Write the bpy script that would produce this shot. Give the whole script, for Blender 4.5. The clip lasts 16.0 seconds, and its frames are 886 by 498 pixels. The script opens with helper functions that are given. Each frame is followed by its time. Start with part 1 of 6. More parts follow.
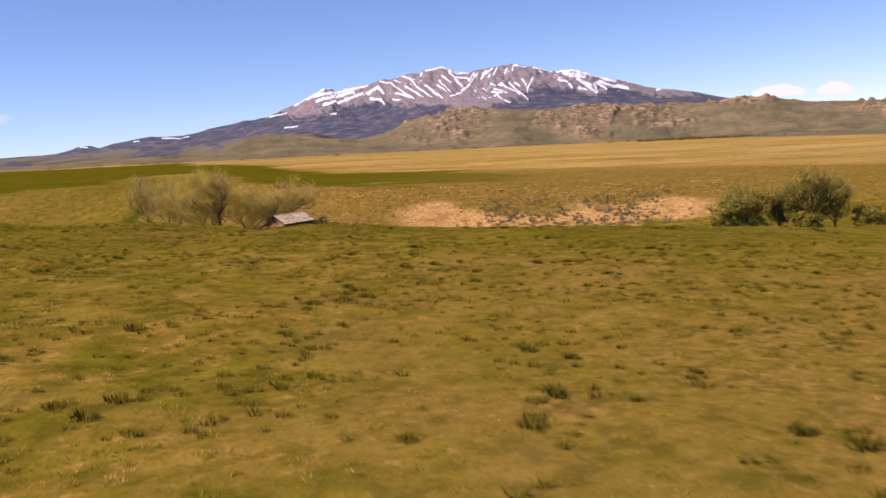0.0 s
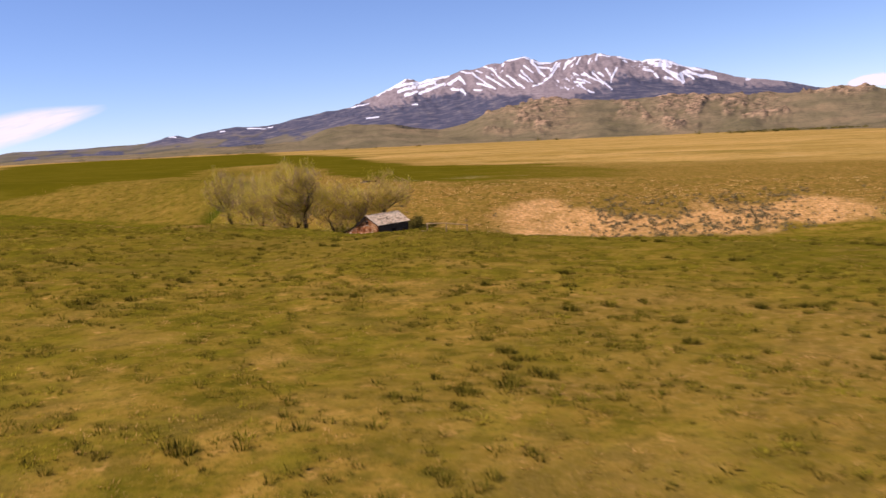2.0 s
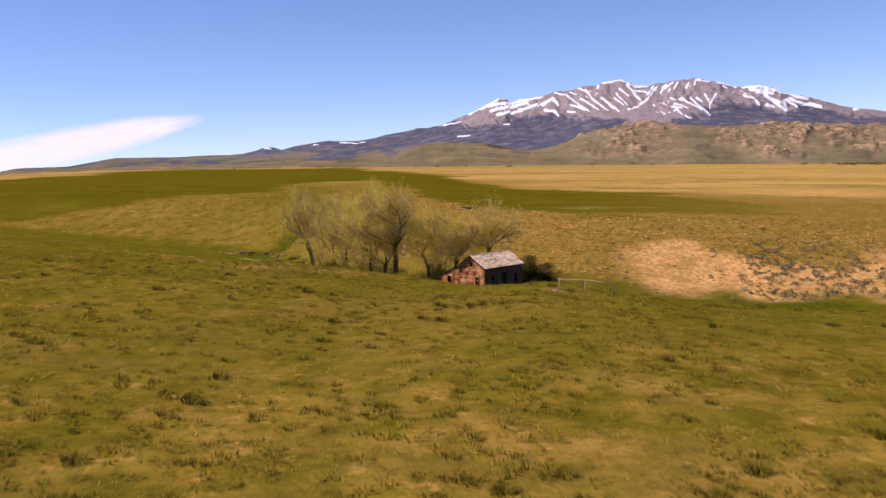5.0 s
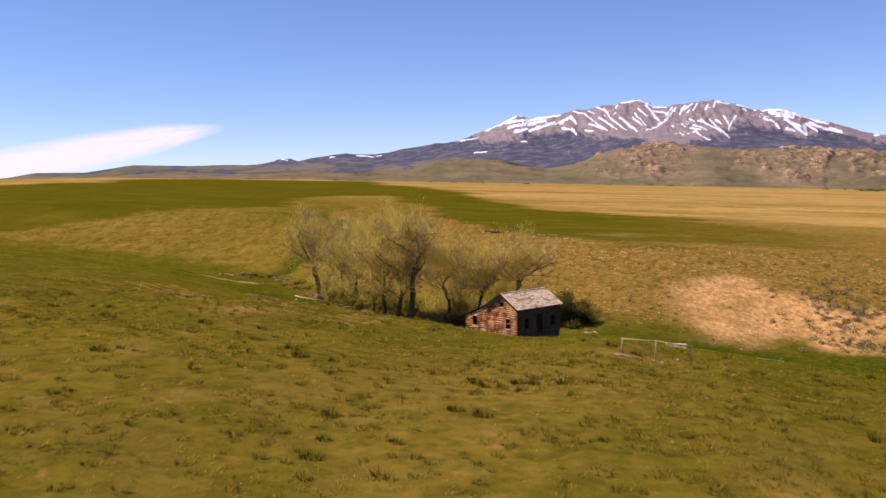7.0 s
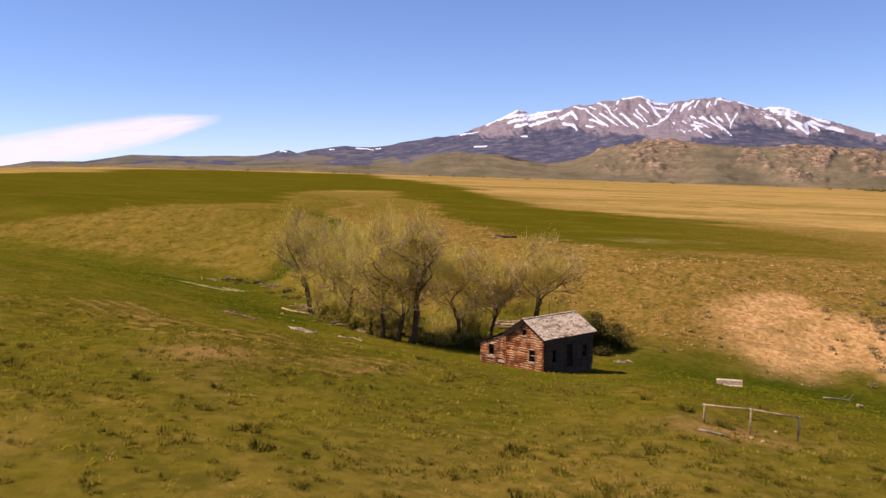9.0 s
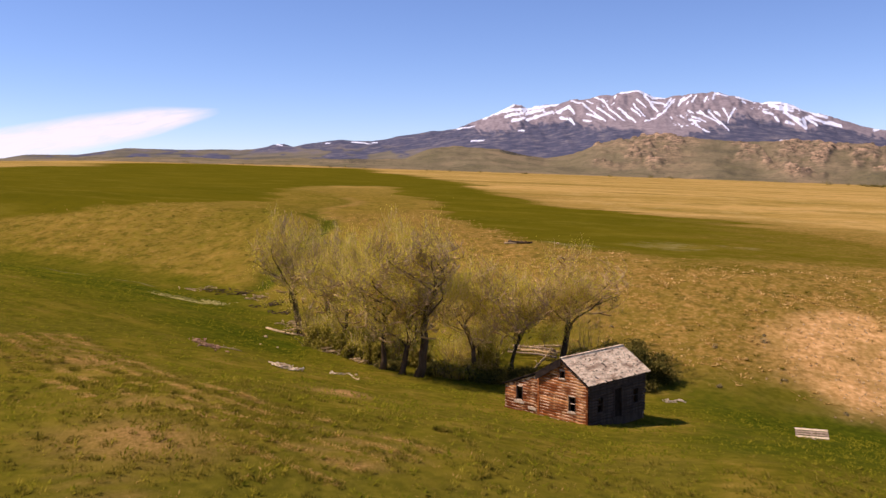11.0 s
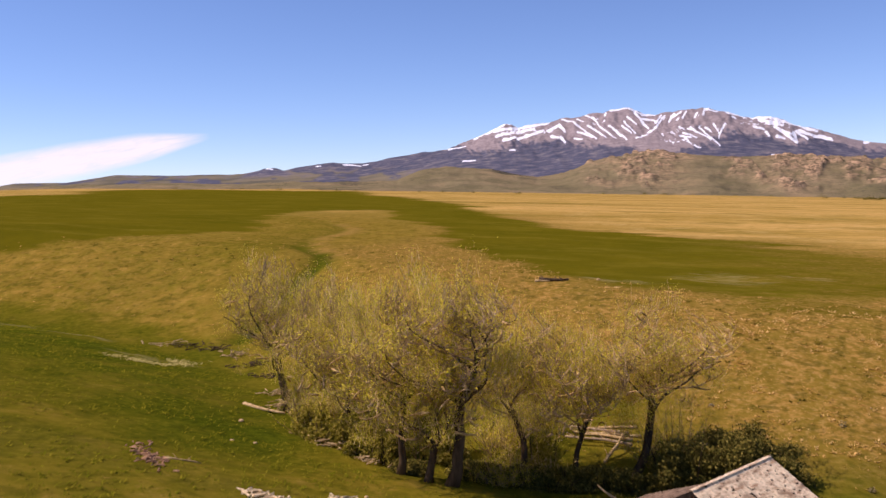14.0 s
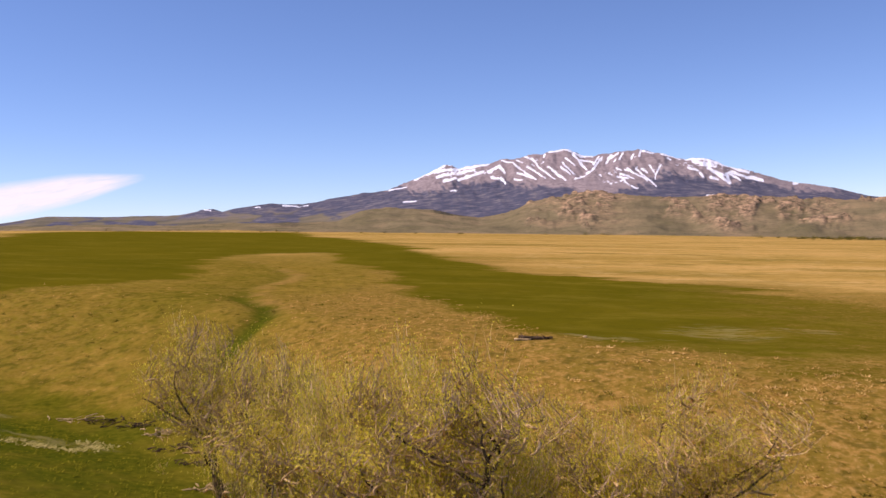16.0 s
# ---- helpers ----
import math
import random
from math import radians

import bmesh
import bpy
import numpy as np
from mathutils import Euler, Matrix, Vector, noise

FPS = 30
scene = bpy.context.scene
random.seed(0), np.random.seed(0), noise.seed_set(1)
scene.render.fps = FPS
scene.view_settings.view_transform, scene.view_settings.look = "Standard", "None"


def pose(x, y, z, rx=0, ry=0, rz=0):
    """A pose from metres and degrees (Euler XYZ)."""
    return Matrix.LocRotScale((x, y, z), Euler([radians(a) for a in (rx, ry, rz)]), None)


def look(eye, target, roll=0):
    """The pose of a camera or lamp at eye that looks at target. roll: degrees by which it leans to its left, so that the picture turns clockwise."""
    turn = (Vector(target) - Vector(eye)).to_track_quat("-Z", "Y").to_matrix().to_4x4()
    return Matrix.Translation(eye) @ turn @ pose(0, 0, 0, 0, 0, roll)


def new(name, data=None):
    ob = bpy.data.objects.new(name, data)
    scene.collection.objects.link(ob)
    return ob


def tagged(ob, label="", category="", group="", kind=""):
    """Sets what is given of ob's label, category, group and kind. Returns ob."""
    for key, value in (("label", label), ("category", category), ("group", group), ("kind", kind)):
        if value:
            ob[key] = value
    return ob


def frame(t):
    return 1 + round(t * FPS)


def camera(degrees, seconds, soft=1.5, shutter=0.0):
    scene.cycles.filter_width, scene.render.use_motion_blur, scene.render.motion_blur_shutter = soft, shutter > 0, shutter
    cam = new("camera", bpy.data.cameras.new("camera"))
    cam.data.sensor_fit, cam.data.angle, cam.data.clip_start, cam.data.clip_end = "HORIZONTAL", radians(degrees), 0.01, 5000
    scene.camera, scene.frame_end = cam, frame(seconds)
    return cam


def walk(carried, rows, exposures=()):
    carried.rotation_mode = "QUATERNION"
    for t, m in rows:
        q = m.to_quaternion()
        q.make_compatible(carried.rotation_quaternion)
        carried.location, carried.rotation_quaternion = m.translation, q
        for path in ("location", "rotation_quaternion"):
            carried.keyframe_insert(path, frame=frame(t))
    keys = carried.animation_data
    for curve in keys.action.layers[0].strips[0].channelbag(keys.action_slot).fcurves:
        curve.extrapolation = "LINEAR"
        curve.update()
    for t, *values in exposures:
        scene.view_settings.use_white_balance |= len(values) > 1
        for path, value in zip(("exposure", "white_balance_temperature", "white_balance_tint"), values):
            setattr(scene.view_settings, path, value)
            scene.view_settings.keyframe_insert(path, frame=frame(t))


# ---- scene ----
cam = camera(53.0, 16.0, shutter=0.5)
PATH = [
    (0, (1.553, -5.024, 8.302), (1.534, -3.037, 8.077), -4.8),
    (0.5, (0.326, -0.76, 8.444), (0.278, 1.227, 8.217), -4.7),
    (1, (-0.909, 3.566, 8.537), (-0.999, 5.551, 8.309), -4.7),
    (1.5, (-2.093, 7.721, 8.685), (-2.232, 9.703, 8.456), -4.6),
    (2, (-3.229, 11.868, 8.838), (-3.425, 13.845, 8.607), -4.6),
    (2.5, (-4.381, 16.03, 8.979), (-4.631, 18.001, 8.75), -4.5),
    (3, (-5.463, 20.064, 9.116), (-5.758, 22.03, 8.894), -4.2),
    (3.5, (-6.49, 23.935, 9.28), (-6.818, 25.897, 9.068), -3.8),
    (4, (-7.482, 27.718, 9.455), (-7.836, 29.676, 9.253), -3.4),
    (6.5, (-12.436, 45.795, 10.182), (-12.848, 47.747, 10.038), -1.5),
    (7, (-13.419, 49.291, 10.411), (-13.831, 51.243, 10.269), -1.0),
    (7.5, (-14.428, 52.843, 10.597), (-14.833, 54.797, 10.454), -0.7),
    (8, (-15.42, 56.321, 10.784), (-15.824, 58.274, 10.637), -0.5),
    (8.5, (-16.436, 59.756, 10.961), (-16.841, 61.709, 10.81), -0.3),
    (9, (-17.42, 63.034, 11.137), (-17.828, 64.986, 10.981), -0.2),
    (11.5, (-22.794, 80.065, 11.848), (-23.191, 82.018, 11.678), -0.1),
    (12, (-23.893, 83.289, 11.967), (-24.288, 85.243, 11.797), -0.2),
    (12.5, (-24.972, 86.459, 12.087), (-25.367, 88.413, 11.92), -0.3),
    (13, (-26.121, 89.731, 12.136), (-26.518, 91.685, 11.979), -0.7),
    (13.5, (-27.247, 92.994, 12.158), (-27.644, 94.949, 12.017), -1.0),
    (14, (-28.381, 96.147, 12.219), (-28.764, 98.106, 12.096), -1.2),
    (14.5, (-29.538, 99.347, 12.261), (-29.892, 101.313, 12.159), -1.4),
    (15, (-30.708, 102.589, 12.37), (-31.029, 104.562, 12.291), -1.6),
    (15.5, (-31.929, 105.733, 12.544), (-32.214, 107.712, 12.486), -1.5),
    (16, (-33.094, 108.742, 12.775), (-33.344, 110.726, 12.74), -1.4),
]
walk(cam, [(t, look(eye, target, roll)) for t, eye, target, roll in PATH], [(0.0, 0.32, 6500, 31)])

# ---- light ----
SUN_FROM = Vector((-1.0, -0.20, 1.36)).normalized()
world = bpy.data.worlds.new("sky")
scene.world = world
world.use_nodes = True
wn, wl = world.node_tree.nodes, world.node_tree.links
wn.clear()
sky = wn.new("ShaderNodeTexSky")
sky.sky_type, sky.sun_disc = "NISHITA", False
sky.sun_elevation = math.asin(SUN_FROM.z)
sky.sun_rotation = math.atan2(SUN_FROM.x, SUN_FROM.y)
sky.altitude, sky.air_density, sky.dust_density, sky.ozone_density = 2600, 1.0, 0.0, 6.0
bg = wn.new("ShaderNodeBackground")
bg.inputs["Strength"].default_value = 0.112
out = wn.new("ShaderNodeOutputWorld")
deep = wn.new("ShaderNodeHueSaturation")
deep.inputs["Saturation"].default_value = 1.03
wl.new(sky.outputs[0], deep.inputs["Color"])
wl.new(deep.outputs[0], bg.inputs["Color"])
wl.new(bg.outputs[0], out.inputs["Surface"])
sun = new("sun", bpy.data.lights.new("sun", "SUN"))
sun.data.energy, sun.data.angle, sun.data.color = 3.6, radians(0.53), (1.0, 0.93, 0.82)
sun.matrix_world = look(SUN_FROM * 50, (0, 0, 0))


# ---- numbers in two dimensions ----
def value_noise(x, y, seed=0):
    """Smooth noise from 0 to 1 on a unit lattice."""
    x, y = np.asarray(x, float), np.asarray(y, float)
    xi, yi = np.floor(x).astype(np.int64), np.floor(y).astype(np.int64)
    fx, fy = x - xi, y - yi
    fx, fy = fx * fx * (3 - 2 * fx), fy * fy * (3 - 2 * fy)

    def lattice(a, b):
        h = (a * 374761393 + b * 668265263 + seed * 974711) & 0x7FFFFFFF
        h = ((h ^ (h >> 13)) * 1274126177) & 0x7FFFFFFF
        return ((h ^ (h >> 16)) & 0xFFFF) / 65535.0

    a, b = lattice(xi, yi), lattice(xi + 1, yi)
    c, d = lattice(xi, yi + 1), lattice(xi + 1, yi + 1)
    return (a + (b - a) * fx) * (1 - fy) + (c + (d - c) * fx) * fy


def fbm(x, y, octaves=4, seed=0):
    total, amp, norm = 0.0, 1.0, 0.0
    for k in range(octaves):
        total = total + amp * value_noise(x * 2 ** k + 17.3 * k, y * 2 ** k - 9.1 * k, seed + k)
        norm, amp = norm + amp, amp * 0.5
    return total / norm


def smooth(t):
    t = np.clip(t, 0.0, 1.0)
    return t * t * (3.0 - 2.0 * t)


def soft_line(x, xs, ys, blur):
    """A polyline through a few bends, rounded off."""
    offs = np.linspace(-1.0, 1.0, 7) * blur
    return sum(np.interp(x + o, xs, ys) for o in offs) / 7.0


BEND_X = (-300, -160, -110, -78, -57, -36, -10, 20, 60, 140, 400)
BEND_Y = (225, 203, 195, 188, 168, 151, 142, 149, 158, 168, 195)
BED_Z = (9.0, 2.0, -1.8, -4.3, -5.5, -5.6, -6.4, -6.8, -7.6, -10.0, -20.0)
GULLY = ((-69, 188), (-68.5, 198), (-67, 209), (-69.5, 217), (-76, 226), (-82, 245), (-85, 270), (-89, 290), (-102, 318), (-126, 368))


def seg_dist(x, y, pts):
    """Distance from a broken line."""
    best = np.full(np.shape(x), 1e9)
    for (ax, ay), (bx, by) in zip(pts[:-1], pts[1:]):
        dx, dy = bx - ax, by - ay
        t = np.clip(((x - ax) * dx + (y - ay) * dy) / (dx * dx + dy * dy), 0, 1)
        best = np.minimum(best, np.hypot(x - ax - t * dx, y - ay - t * dy))
    return best


def land(x, y):
    """Height of the ground: a pasture that falls to a creek, a terrace beyond it, and the far plain."""
    x, y = np.asarray(x, float), np.asarray(y, float)
    yc, zc = soft_line(x, BEND_X, BEND_Y, 14.0), soft_line(x, BEND_X, BED_Z, 20.0)
    d = y - yc
    xs = np.clip(x, -900, 900)
    near = 1.25 - 0.065 * (np.clip(x, -300, 300) + 10.0)
    span = np.interp(x, (-60, -40, -22, -8, 30, 60, 120), (50, 50, 51, 35, 55, 90, 110))
    terrace = 1.5 - 0.055 * (np.clip(x, -400, 400) + 16.0)
    dist = np.hypot(x, y)
    xe = np.maximum(np.maximum(x, -0.50 * dist - 40.0), -780.0)
    plain = 0.6 - 0.036 * xe + 0.0019 * (np.maximum(y, 0.0) - 200.0)
    far = terrace + (plain - terrace) * smooth((y - 190.0) / 260.0)
    z = zc + (near - zc) * np.tanh((np.maximum(2.0 - d, 0.0) / span) ** 1.3) + (far - zc) * smooth((d + 2.5) / np.interp(x, (-60, -25), (40.0, 46.0)))
    z = z + 0.16 * np.exp(-((x + 22.0) / 9.0) ** 2 - ((y - 133.0) / 9.0) ** 2)
    z = z - 0.9 * np.interp(y, (212, 238), (1.0, 0.30)) * np.exp(-(seg_dist(x, y, GULLY) / 1.9) ** 2)
    sink = soft_line(x, (-14.5, -11.3, -9.0, 0.0, 40.0), (0.0, 0.22, 0.70, 0.75, 0.75), 1.2) * smooth((y - 98.0) / 8.0)
    sink = sink + 1.35 * smooth((x + 9.0) / 14.0) * smooth((y - 100.0) / 36.0)
    z = z - sink * smooth((182.0 - y) / 32.0)
    # the brow of the pasture above the cabin, and the dip beside it
    brow = soft_line(y, (72, 78, 84, 90, 96, 102, 108, 114, 120, 126, 132), (0, 0.15, 0.40, 0.45, 0.50, 0.62, 0.92, 0.98, 0.66, 0.32, 0.0), 2.0)
    z = z + brow * smooth((-x - 9.0) / 6.0) * smooth((x + 54.0) / 16.0) * (1.0 + 0.30 * smooth((-x - 22.0) / 8.0))
    z = z - 0.45 * np.exp(-((y - 97.0) / 8.0) ** 2) * smooth((x + 10.0) / 5.0) * smooth((60.0 - x) / 20.0)
    z = z - 0.34 * np.exp(-((x + 11.6) / 5.0) ** 2 - ((y - 104.6) / 5.0) ** 2)
    return z


def inside(x, y, poly):
    """Signed distance to a closed outline: positive within."""
    pts = list(poly) + [poly[0]]
    dist = seg_dist(x, y, pts)
    odd = np.zeros(np.shape(x), bool)
    for (ax, ay), (bx, by) in zip(pts[:-1], pts[1:]):
        if ay != by:
            hit = ((ay > y) != (by > y)) & (x < (bx - ax) * (y - ay) / (by - ay) + ax)
            odd ^= hit
    return np.where(odd, dist, -dist)


def surface(x, y):
    """The ground with its hummocks."""
    x, y = np.asarray(x, float), np.asarray(y, float)
    rough = (fbm(x / 9.0, y / 9.0, 3, 5) - 0.5) * 0.55 + (fbm(x / 1.7, y / 1.7, 2, 9) - 0.5) * 0.24
    far = smooth((np.hypot(x + 15, y - 80) - 250) / 500.0)
    roll = (fbm(x / 190.0, y / 130.0, 3, 21) - 0.5) * 2.5 * smooth((y - 210) / 200.0)
    return land(x, y) + rough * (1 - far) + roll


def ground_z(x, y):
    return float(surface(x, y))


# ---- materials ----
def material(name, rough=0.9, gloss=0.0):
    m = bpy.data.materials.new(name)
    m.use_nodes = True
    n, l = m.node_tree.nodes, m.node_tree.links
    b = n["Principled BSDF"]
    b.inputs["Roughness"].default_value = rough
    b.inputs["Specular IOR Level"].default_value = gloss
    return m, n, l, b


def noise_node(n, l, scale, detail=4.0, source=None, rough=0.55, distortion=0.0):
    t = n.new("ShaderNodeTexNoise")
    t.inputs["Scale"].default_value, t.inputs["Detail"].default_value = scale, detail
    t.inputs["Roughness"].default_value, t.inputs["Distortion"].default_value = rough, distortion
    if source:
        l.new(source, t.inputs["Vector"])
    return t.outputs["Fac"]


def place_node(n, l, stretch=(1, 1, 1), kind="Object"):
    c, m = n.new("ShaderNodeTexCoord"), n.new("ShaderNodeMapping")
    m.inputs["Scale"].default_value = stretch
    l.new(c.outputs[kind], m.inputs["Vector"])
    return m.outputs["Vector"]


def ramp_node(n, l, fac, stops):
    r = n.new("ShaderNodeValToRGB")
    e = r.color_ramp.elements
    while len(e) < len(stops):
        e.new(0.5)
    for k, (p, c) in enumerate(stops):
        e[k].position = p
        e[k].color = (*c, 1) if len(c) == 3 else c
    l.new(fac, r.inputs["Fac"])
    return r.outputs["Color"]


def grey_ramp(n, l, fac, lo, hi):
    return ramp_node(n, l, fac, [(lo, (0, 0, 0)), (hi, (1, 1, 1))])


def mix_node(n, l, fac, a, b, mode="MIX"):
    m = n.new("ShaderNodeMix")
    m.data_type, m.blend_type = "RGBA", mode
    for socket, v in ((m.inputs["Factor"], fac), (m.inputs["A"], a), (m.inputs["B"], b)):
        if isinstance(v, (int, float)):
            socket.default_value = v
        elif isinstance(v, tuple):
            socket.default_value = (*v, 1)
        else:
            l.new(v, socket)
    return m.outputs["Result"]


def math_node(n, l, op, a, b=0.0):
    m = n.new("ShaderNodeMath")
    m.operation, m.use_clamp = op, True
    for socket, v in ((m.inputs[0], a), (m.inputs[1], b)):
        if isinstance(v, (int, float)):
            socket.default_value = v
        else:
            l.new(v, socket)
    return m.outputs[0]


def attr_node(n, name):
    a = n.new("ShaderNodeAttribute")
    a.attribute_name = name
    return a.outputs["Fac"]


def bump_node(n, l, height, b, strength=0.4, distance=0.05):
    u = n.new("ShaderNodeBump")
    u.inputs["Strength"].default_value, u.inputs["Distance"].default_value = strength, distance
    l.new(height, u.inputs["Height"])
    l.new(u.outputs["Normal"], b.inputs["Normal"])


def ground_material():
    m, n, l, b = material("grassland_ground", 0.95)
    p = place_node(n, l)
    streaky = place_node(n, l, (0.25, 1.0, 1.0))
    big = noise_node(n, l, 0.055, 4, p)
    mid = noise_node(n, l, 0.36, 6, p, 0.68)
    fine = noise_node(n, l, 1.6, 5, p, 0.65)
    tiny = noise_node(n, l, 7.0, 4, p, 0.7)
    wide = noise_node(n, l, 0.012, 5, streaky, 0.6)
    clump = noise_node(n, l, 0.85, 3, p, 0.5)
    grass = ramp_node(n, l, mid, [(0.36, (0.096, 0.080, 0.0060)), (0.45, (0.176, 0.124, 0.0115)), (0.54, (0.270, 0.165, 0.0220)), (0.66, (0.370, 0.222, 0.0380))])
    grass = mix_node(n, l, math_node(n, l, "MULTIPLY", grey_ramp(n, l, big, 0.44, 0.62), 0.4), grass, (0.140, 0.116, 0.0085))
    grass = mix_node(n, l, math_node(n, l, "MULTIPLY", grey_ramp(n, l, fine, 0.52, 0.64), 0.55), grass, (0.250, 0.172, 0.0180))
    grass = mix_node(n, l, math_node(n, l, "MULTIPLY", grey_ramp(n, l, clump, 0.52, 0.60), 0.45), grass, (0.076, 0.068, 0.0066))
    fresh = noise_node(n, l, 0.48, 6, p, 0.72)
    grass = mix_node(n, l, math_node(n, l, "MULTIPLY", grey_ramp(n, l, fresh, 0.50, 0.60), 0.42), grass, (0.225, 0.182, 0.0125))
    speck = noise_node(n, l, 3.2, 5, p, 0.8)
    grass = mix_node(n, l, math_node(n, l, "MULTIPLY", grey_ramp(n, l, speck, 0.53, 0.60), 0.55), grass, (0.078, 0.070, 0.0070))
    pale = grey_ramp(n, l, tiny, 0.58, 0.74)
    grass = mix_node(n, l, math_node(n, l, "MULTIPLY", pale, 0.45), grass, (0.390, 0.245, 0.0480))
    specks = math_node(n, l, "MULTIPLY", grey_ramp(n, l, noise_node(n, l, 1.1, 4, p, 0.7), 0.57, 0.66), grey_ramp(n, l, mid, 0.48, 0.58))
    grass = mix_node(n, l, math_node(n, l, "MULTIPLY", specks, 0.8), grass, (0.470, 0.265, 0.0600))
    dry = ramp_node(n, l, fine, [(0.34, (0.130, 0.085, 0.0110)), (0.50, (0.256, 0.152, 0.0250)), (0.66, (0.408, 0.224, 0.0560))])
    dry = mix_node(n, l, math_node(n, l, "MULTIPLY", grey_ramp(n, l, mid, 0.44, 0.60), 0.7), dry, (0.190, 0.128, 0.0150))
    chaff = grey_ramp(n, l, noise_node(n, l, 2.6, 5, p, 0.75), 0.53, 0.66)
    dry = mix_node(n, l, math_node(n, l, "MULTIPLY", chaff, 0.6), dry, (0.500, 0.300, 0.0950))
    dry = mix_node(n, l, math_node(n, l, "MULTIPLY", grey_ramp(n, l, clump, 0.55, 0.65), 0.6), dry, (0.095, 0.074, 0.0100))
    gold = ramp_node(n, l, wide, [(0.34, (0.300, 0.188, 0.036)), (0.47, (0.44, 0.266, 0.062)), (0.57, (0.54, 0.322, 0.088)), (0.68, (0.37, 0.228, 0.048))])
    flecks = noise_node(n, l, 0.55, 3, place_node(n, l, (0.5, 1.3, 1.0)), 0.6)
    blotch = noise_node(n, l, 0.030, 7, place_node(n, l, (0.45, 1.0, 1.0)), 0.75, 0.6)
    gold = mix_node(n, l, math_node(n, l, "MULTIPLY", grey_ramp(n, l, blotch, 0.49, 0.62), 0.85), gold, (0.225, 0.156, 0.025))
    gold = mix_node(n, l, math_node(n, l, "MULTIPLY", grey_ramp(n, l, noise_node(n, l, 0.13, 6, place_node(n, l, (0.5, 1.0, 1.0)), 0.75), 0.52, 0.66), 0.65), gold, (0.58, 0.375, 0.135))
    gold = mix_node(n, l, math_node(n, l, "MULTIPLY", grey_ramp(n, l, flecks, 0.54, 0.64), 0.55), gold, (0.190, 0.135, 0.020))
    field = ramp_node(n, l, noise_node(n, l, 0.03, 4, p), [(0.3, (0.092, 0.079, 0.0034)), (0.7, (0.126, 0.099, 0.0052))])
    field = mix_node(n, l, math_node(n, l, "MULTIPLY", grey_ramp(n, l, noise_node(n, l, 0.11, 6, place_node(n, l, (0.4, 1.0, 1.0)), 0.7), 0.50, 0.64), 0.5), field, (0.190, 0.143, 0.0140))
    field = mix_node(n, l, math_node(n, l, "MULTIPLY", grey_ramp(n, l, noise_node(n, l, 0.8, 5, place_node(n, l, (0.5, 1.0, 1.0)), 0.75), 0.50, 0.66), 0.45), field, (0.070, 0.064, 0.0050))
    lush = ramp_node(n, l, fine, [(0.32, (0.068, 0.066, 0.0042)), (0.52, (0.112, 0.099, 0.0060)), (0.70, (0.175, 0.136, 0.0115))])
    lush = mix_node(n, l, math_node(n, l, "MULTIPLY", grey_ramp(n, l, noise_node(n, l, 0.16, 5, p, 0.65), 0.50, 0.64), 0.55), lush, (0.205, 0.146, 0.0135))
    lush = mix_node(n, l, math_node(n, l, "MULTIPLY", grey_ramp(n, l, clump, 0.54, 0.66), 0.5), lush, (0.062, 0.062, 0.0045))
    bare = ramp_node(n, l, fine, [(0.34, (0.400, 0.212, 0.0560)), (0.52, (0.640, 0.345, 0.1120)), (0.68, (0.840, 0.480, 0.1850))])
    bare = mix_node(n, l, math_node(n, l, "MULTIPLY", grey_ramp(n, l, mid, 0.50, 0.66), 0.6), bare, (0.300, 0.180, 0.0420))
    soil = ramp_node(n, l, tiny, [(0.32, (0.190, 0.104, 0.0250)), (0.52, (0.370, 0.200, 0.0560)), (0.70, (0.560, 0.310, 0.1000))])
    col = mix_node(n, l, attr_node(n, "dry"), grass, dry)
    col = mix_node(n, l, attr_node(n, "gold"), col, gold)
    torn = mix_node(n, l, 0.45, noise_node(n, l, 0.085, 7, place_node(n, l, (0.55, 1.0, 1.0)), 0.78), noise_node(n, l, 0.9, 5, place_node(n, l, (0.45, 1.0, 1.0)), 0.75))
    inside_field = grey_ramp(n, l, math_node(n, l, "ADD", math_node(n, l, "MULTIPLY", attr_node(n, "field"), 0.58), math_node(n, l, "MULTIPLY", torn, 0.85)), 0.58, 0.88)
    col = mix_node(n, l, inside_field, col, field)
    col = mix_node(n, l, attr_node(n, "lush"), col, lush)
    col = mix_node(n, l, attr_node(n, "wet"), col, mix_node(n, l, grey_ramp(n, l, fine, 0.40, 0.66), (0.042, 0.056, 0.0034), (0.080, 0.092, 0.0048)))
    col = mix_node(n, l, attr_node(n, "bare"), col, bare)
    col = mix_node(n, l, attr_node(n, "soil"), col, soil)
    col = mix_node(n, l, attr_node(n, "apron"), col, ramp_node(n, l, blotch, [(0.35, (0.140, 0.116, 0.056)), (0.65, (0.225, 0.170, 0.088))]))
    salt = grey_ramp(n, l, math_node(n, l, "MULTIPLY", attr_node(n, "salt"), grey_ramp(n, l, noise_node(n, l, 0.55, 4, place_node(n, l, (0.4, 1.6, 1)), 0.7), 0.40, 0.62)), 0.25, 0.6)
    col = mix_node(n, l, math_node(n, l, "MULTIPLY", salt, 0.45), col, (0.30, 0.24, 0.085))
    l.new(col, b.inputs["Base Color"])
    bump_node(n, l, mix_node(n, l, 0.5, fine, tiny), b, 0.6, 0.10)
    return m


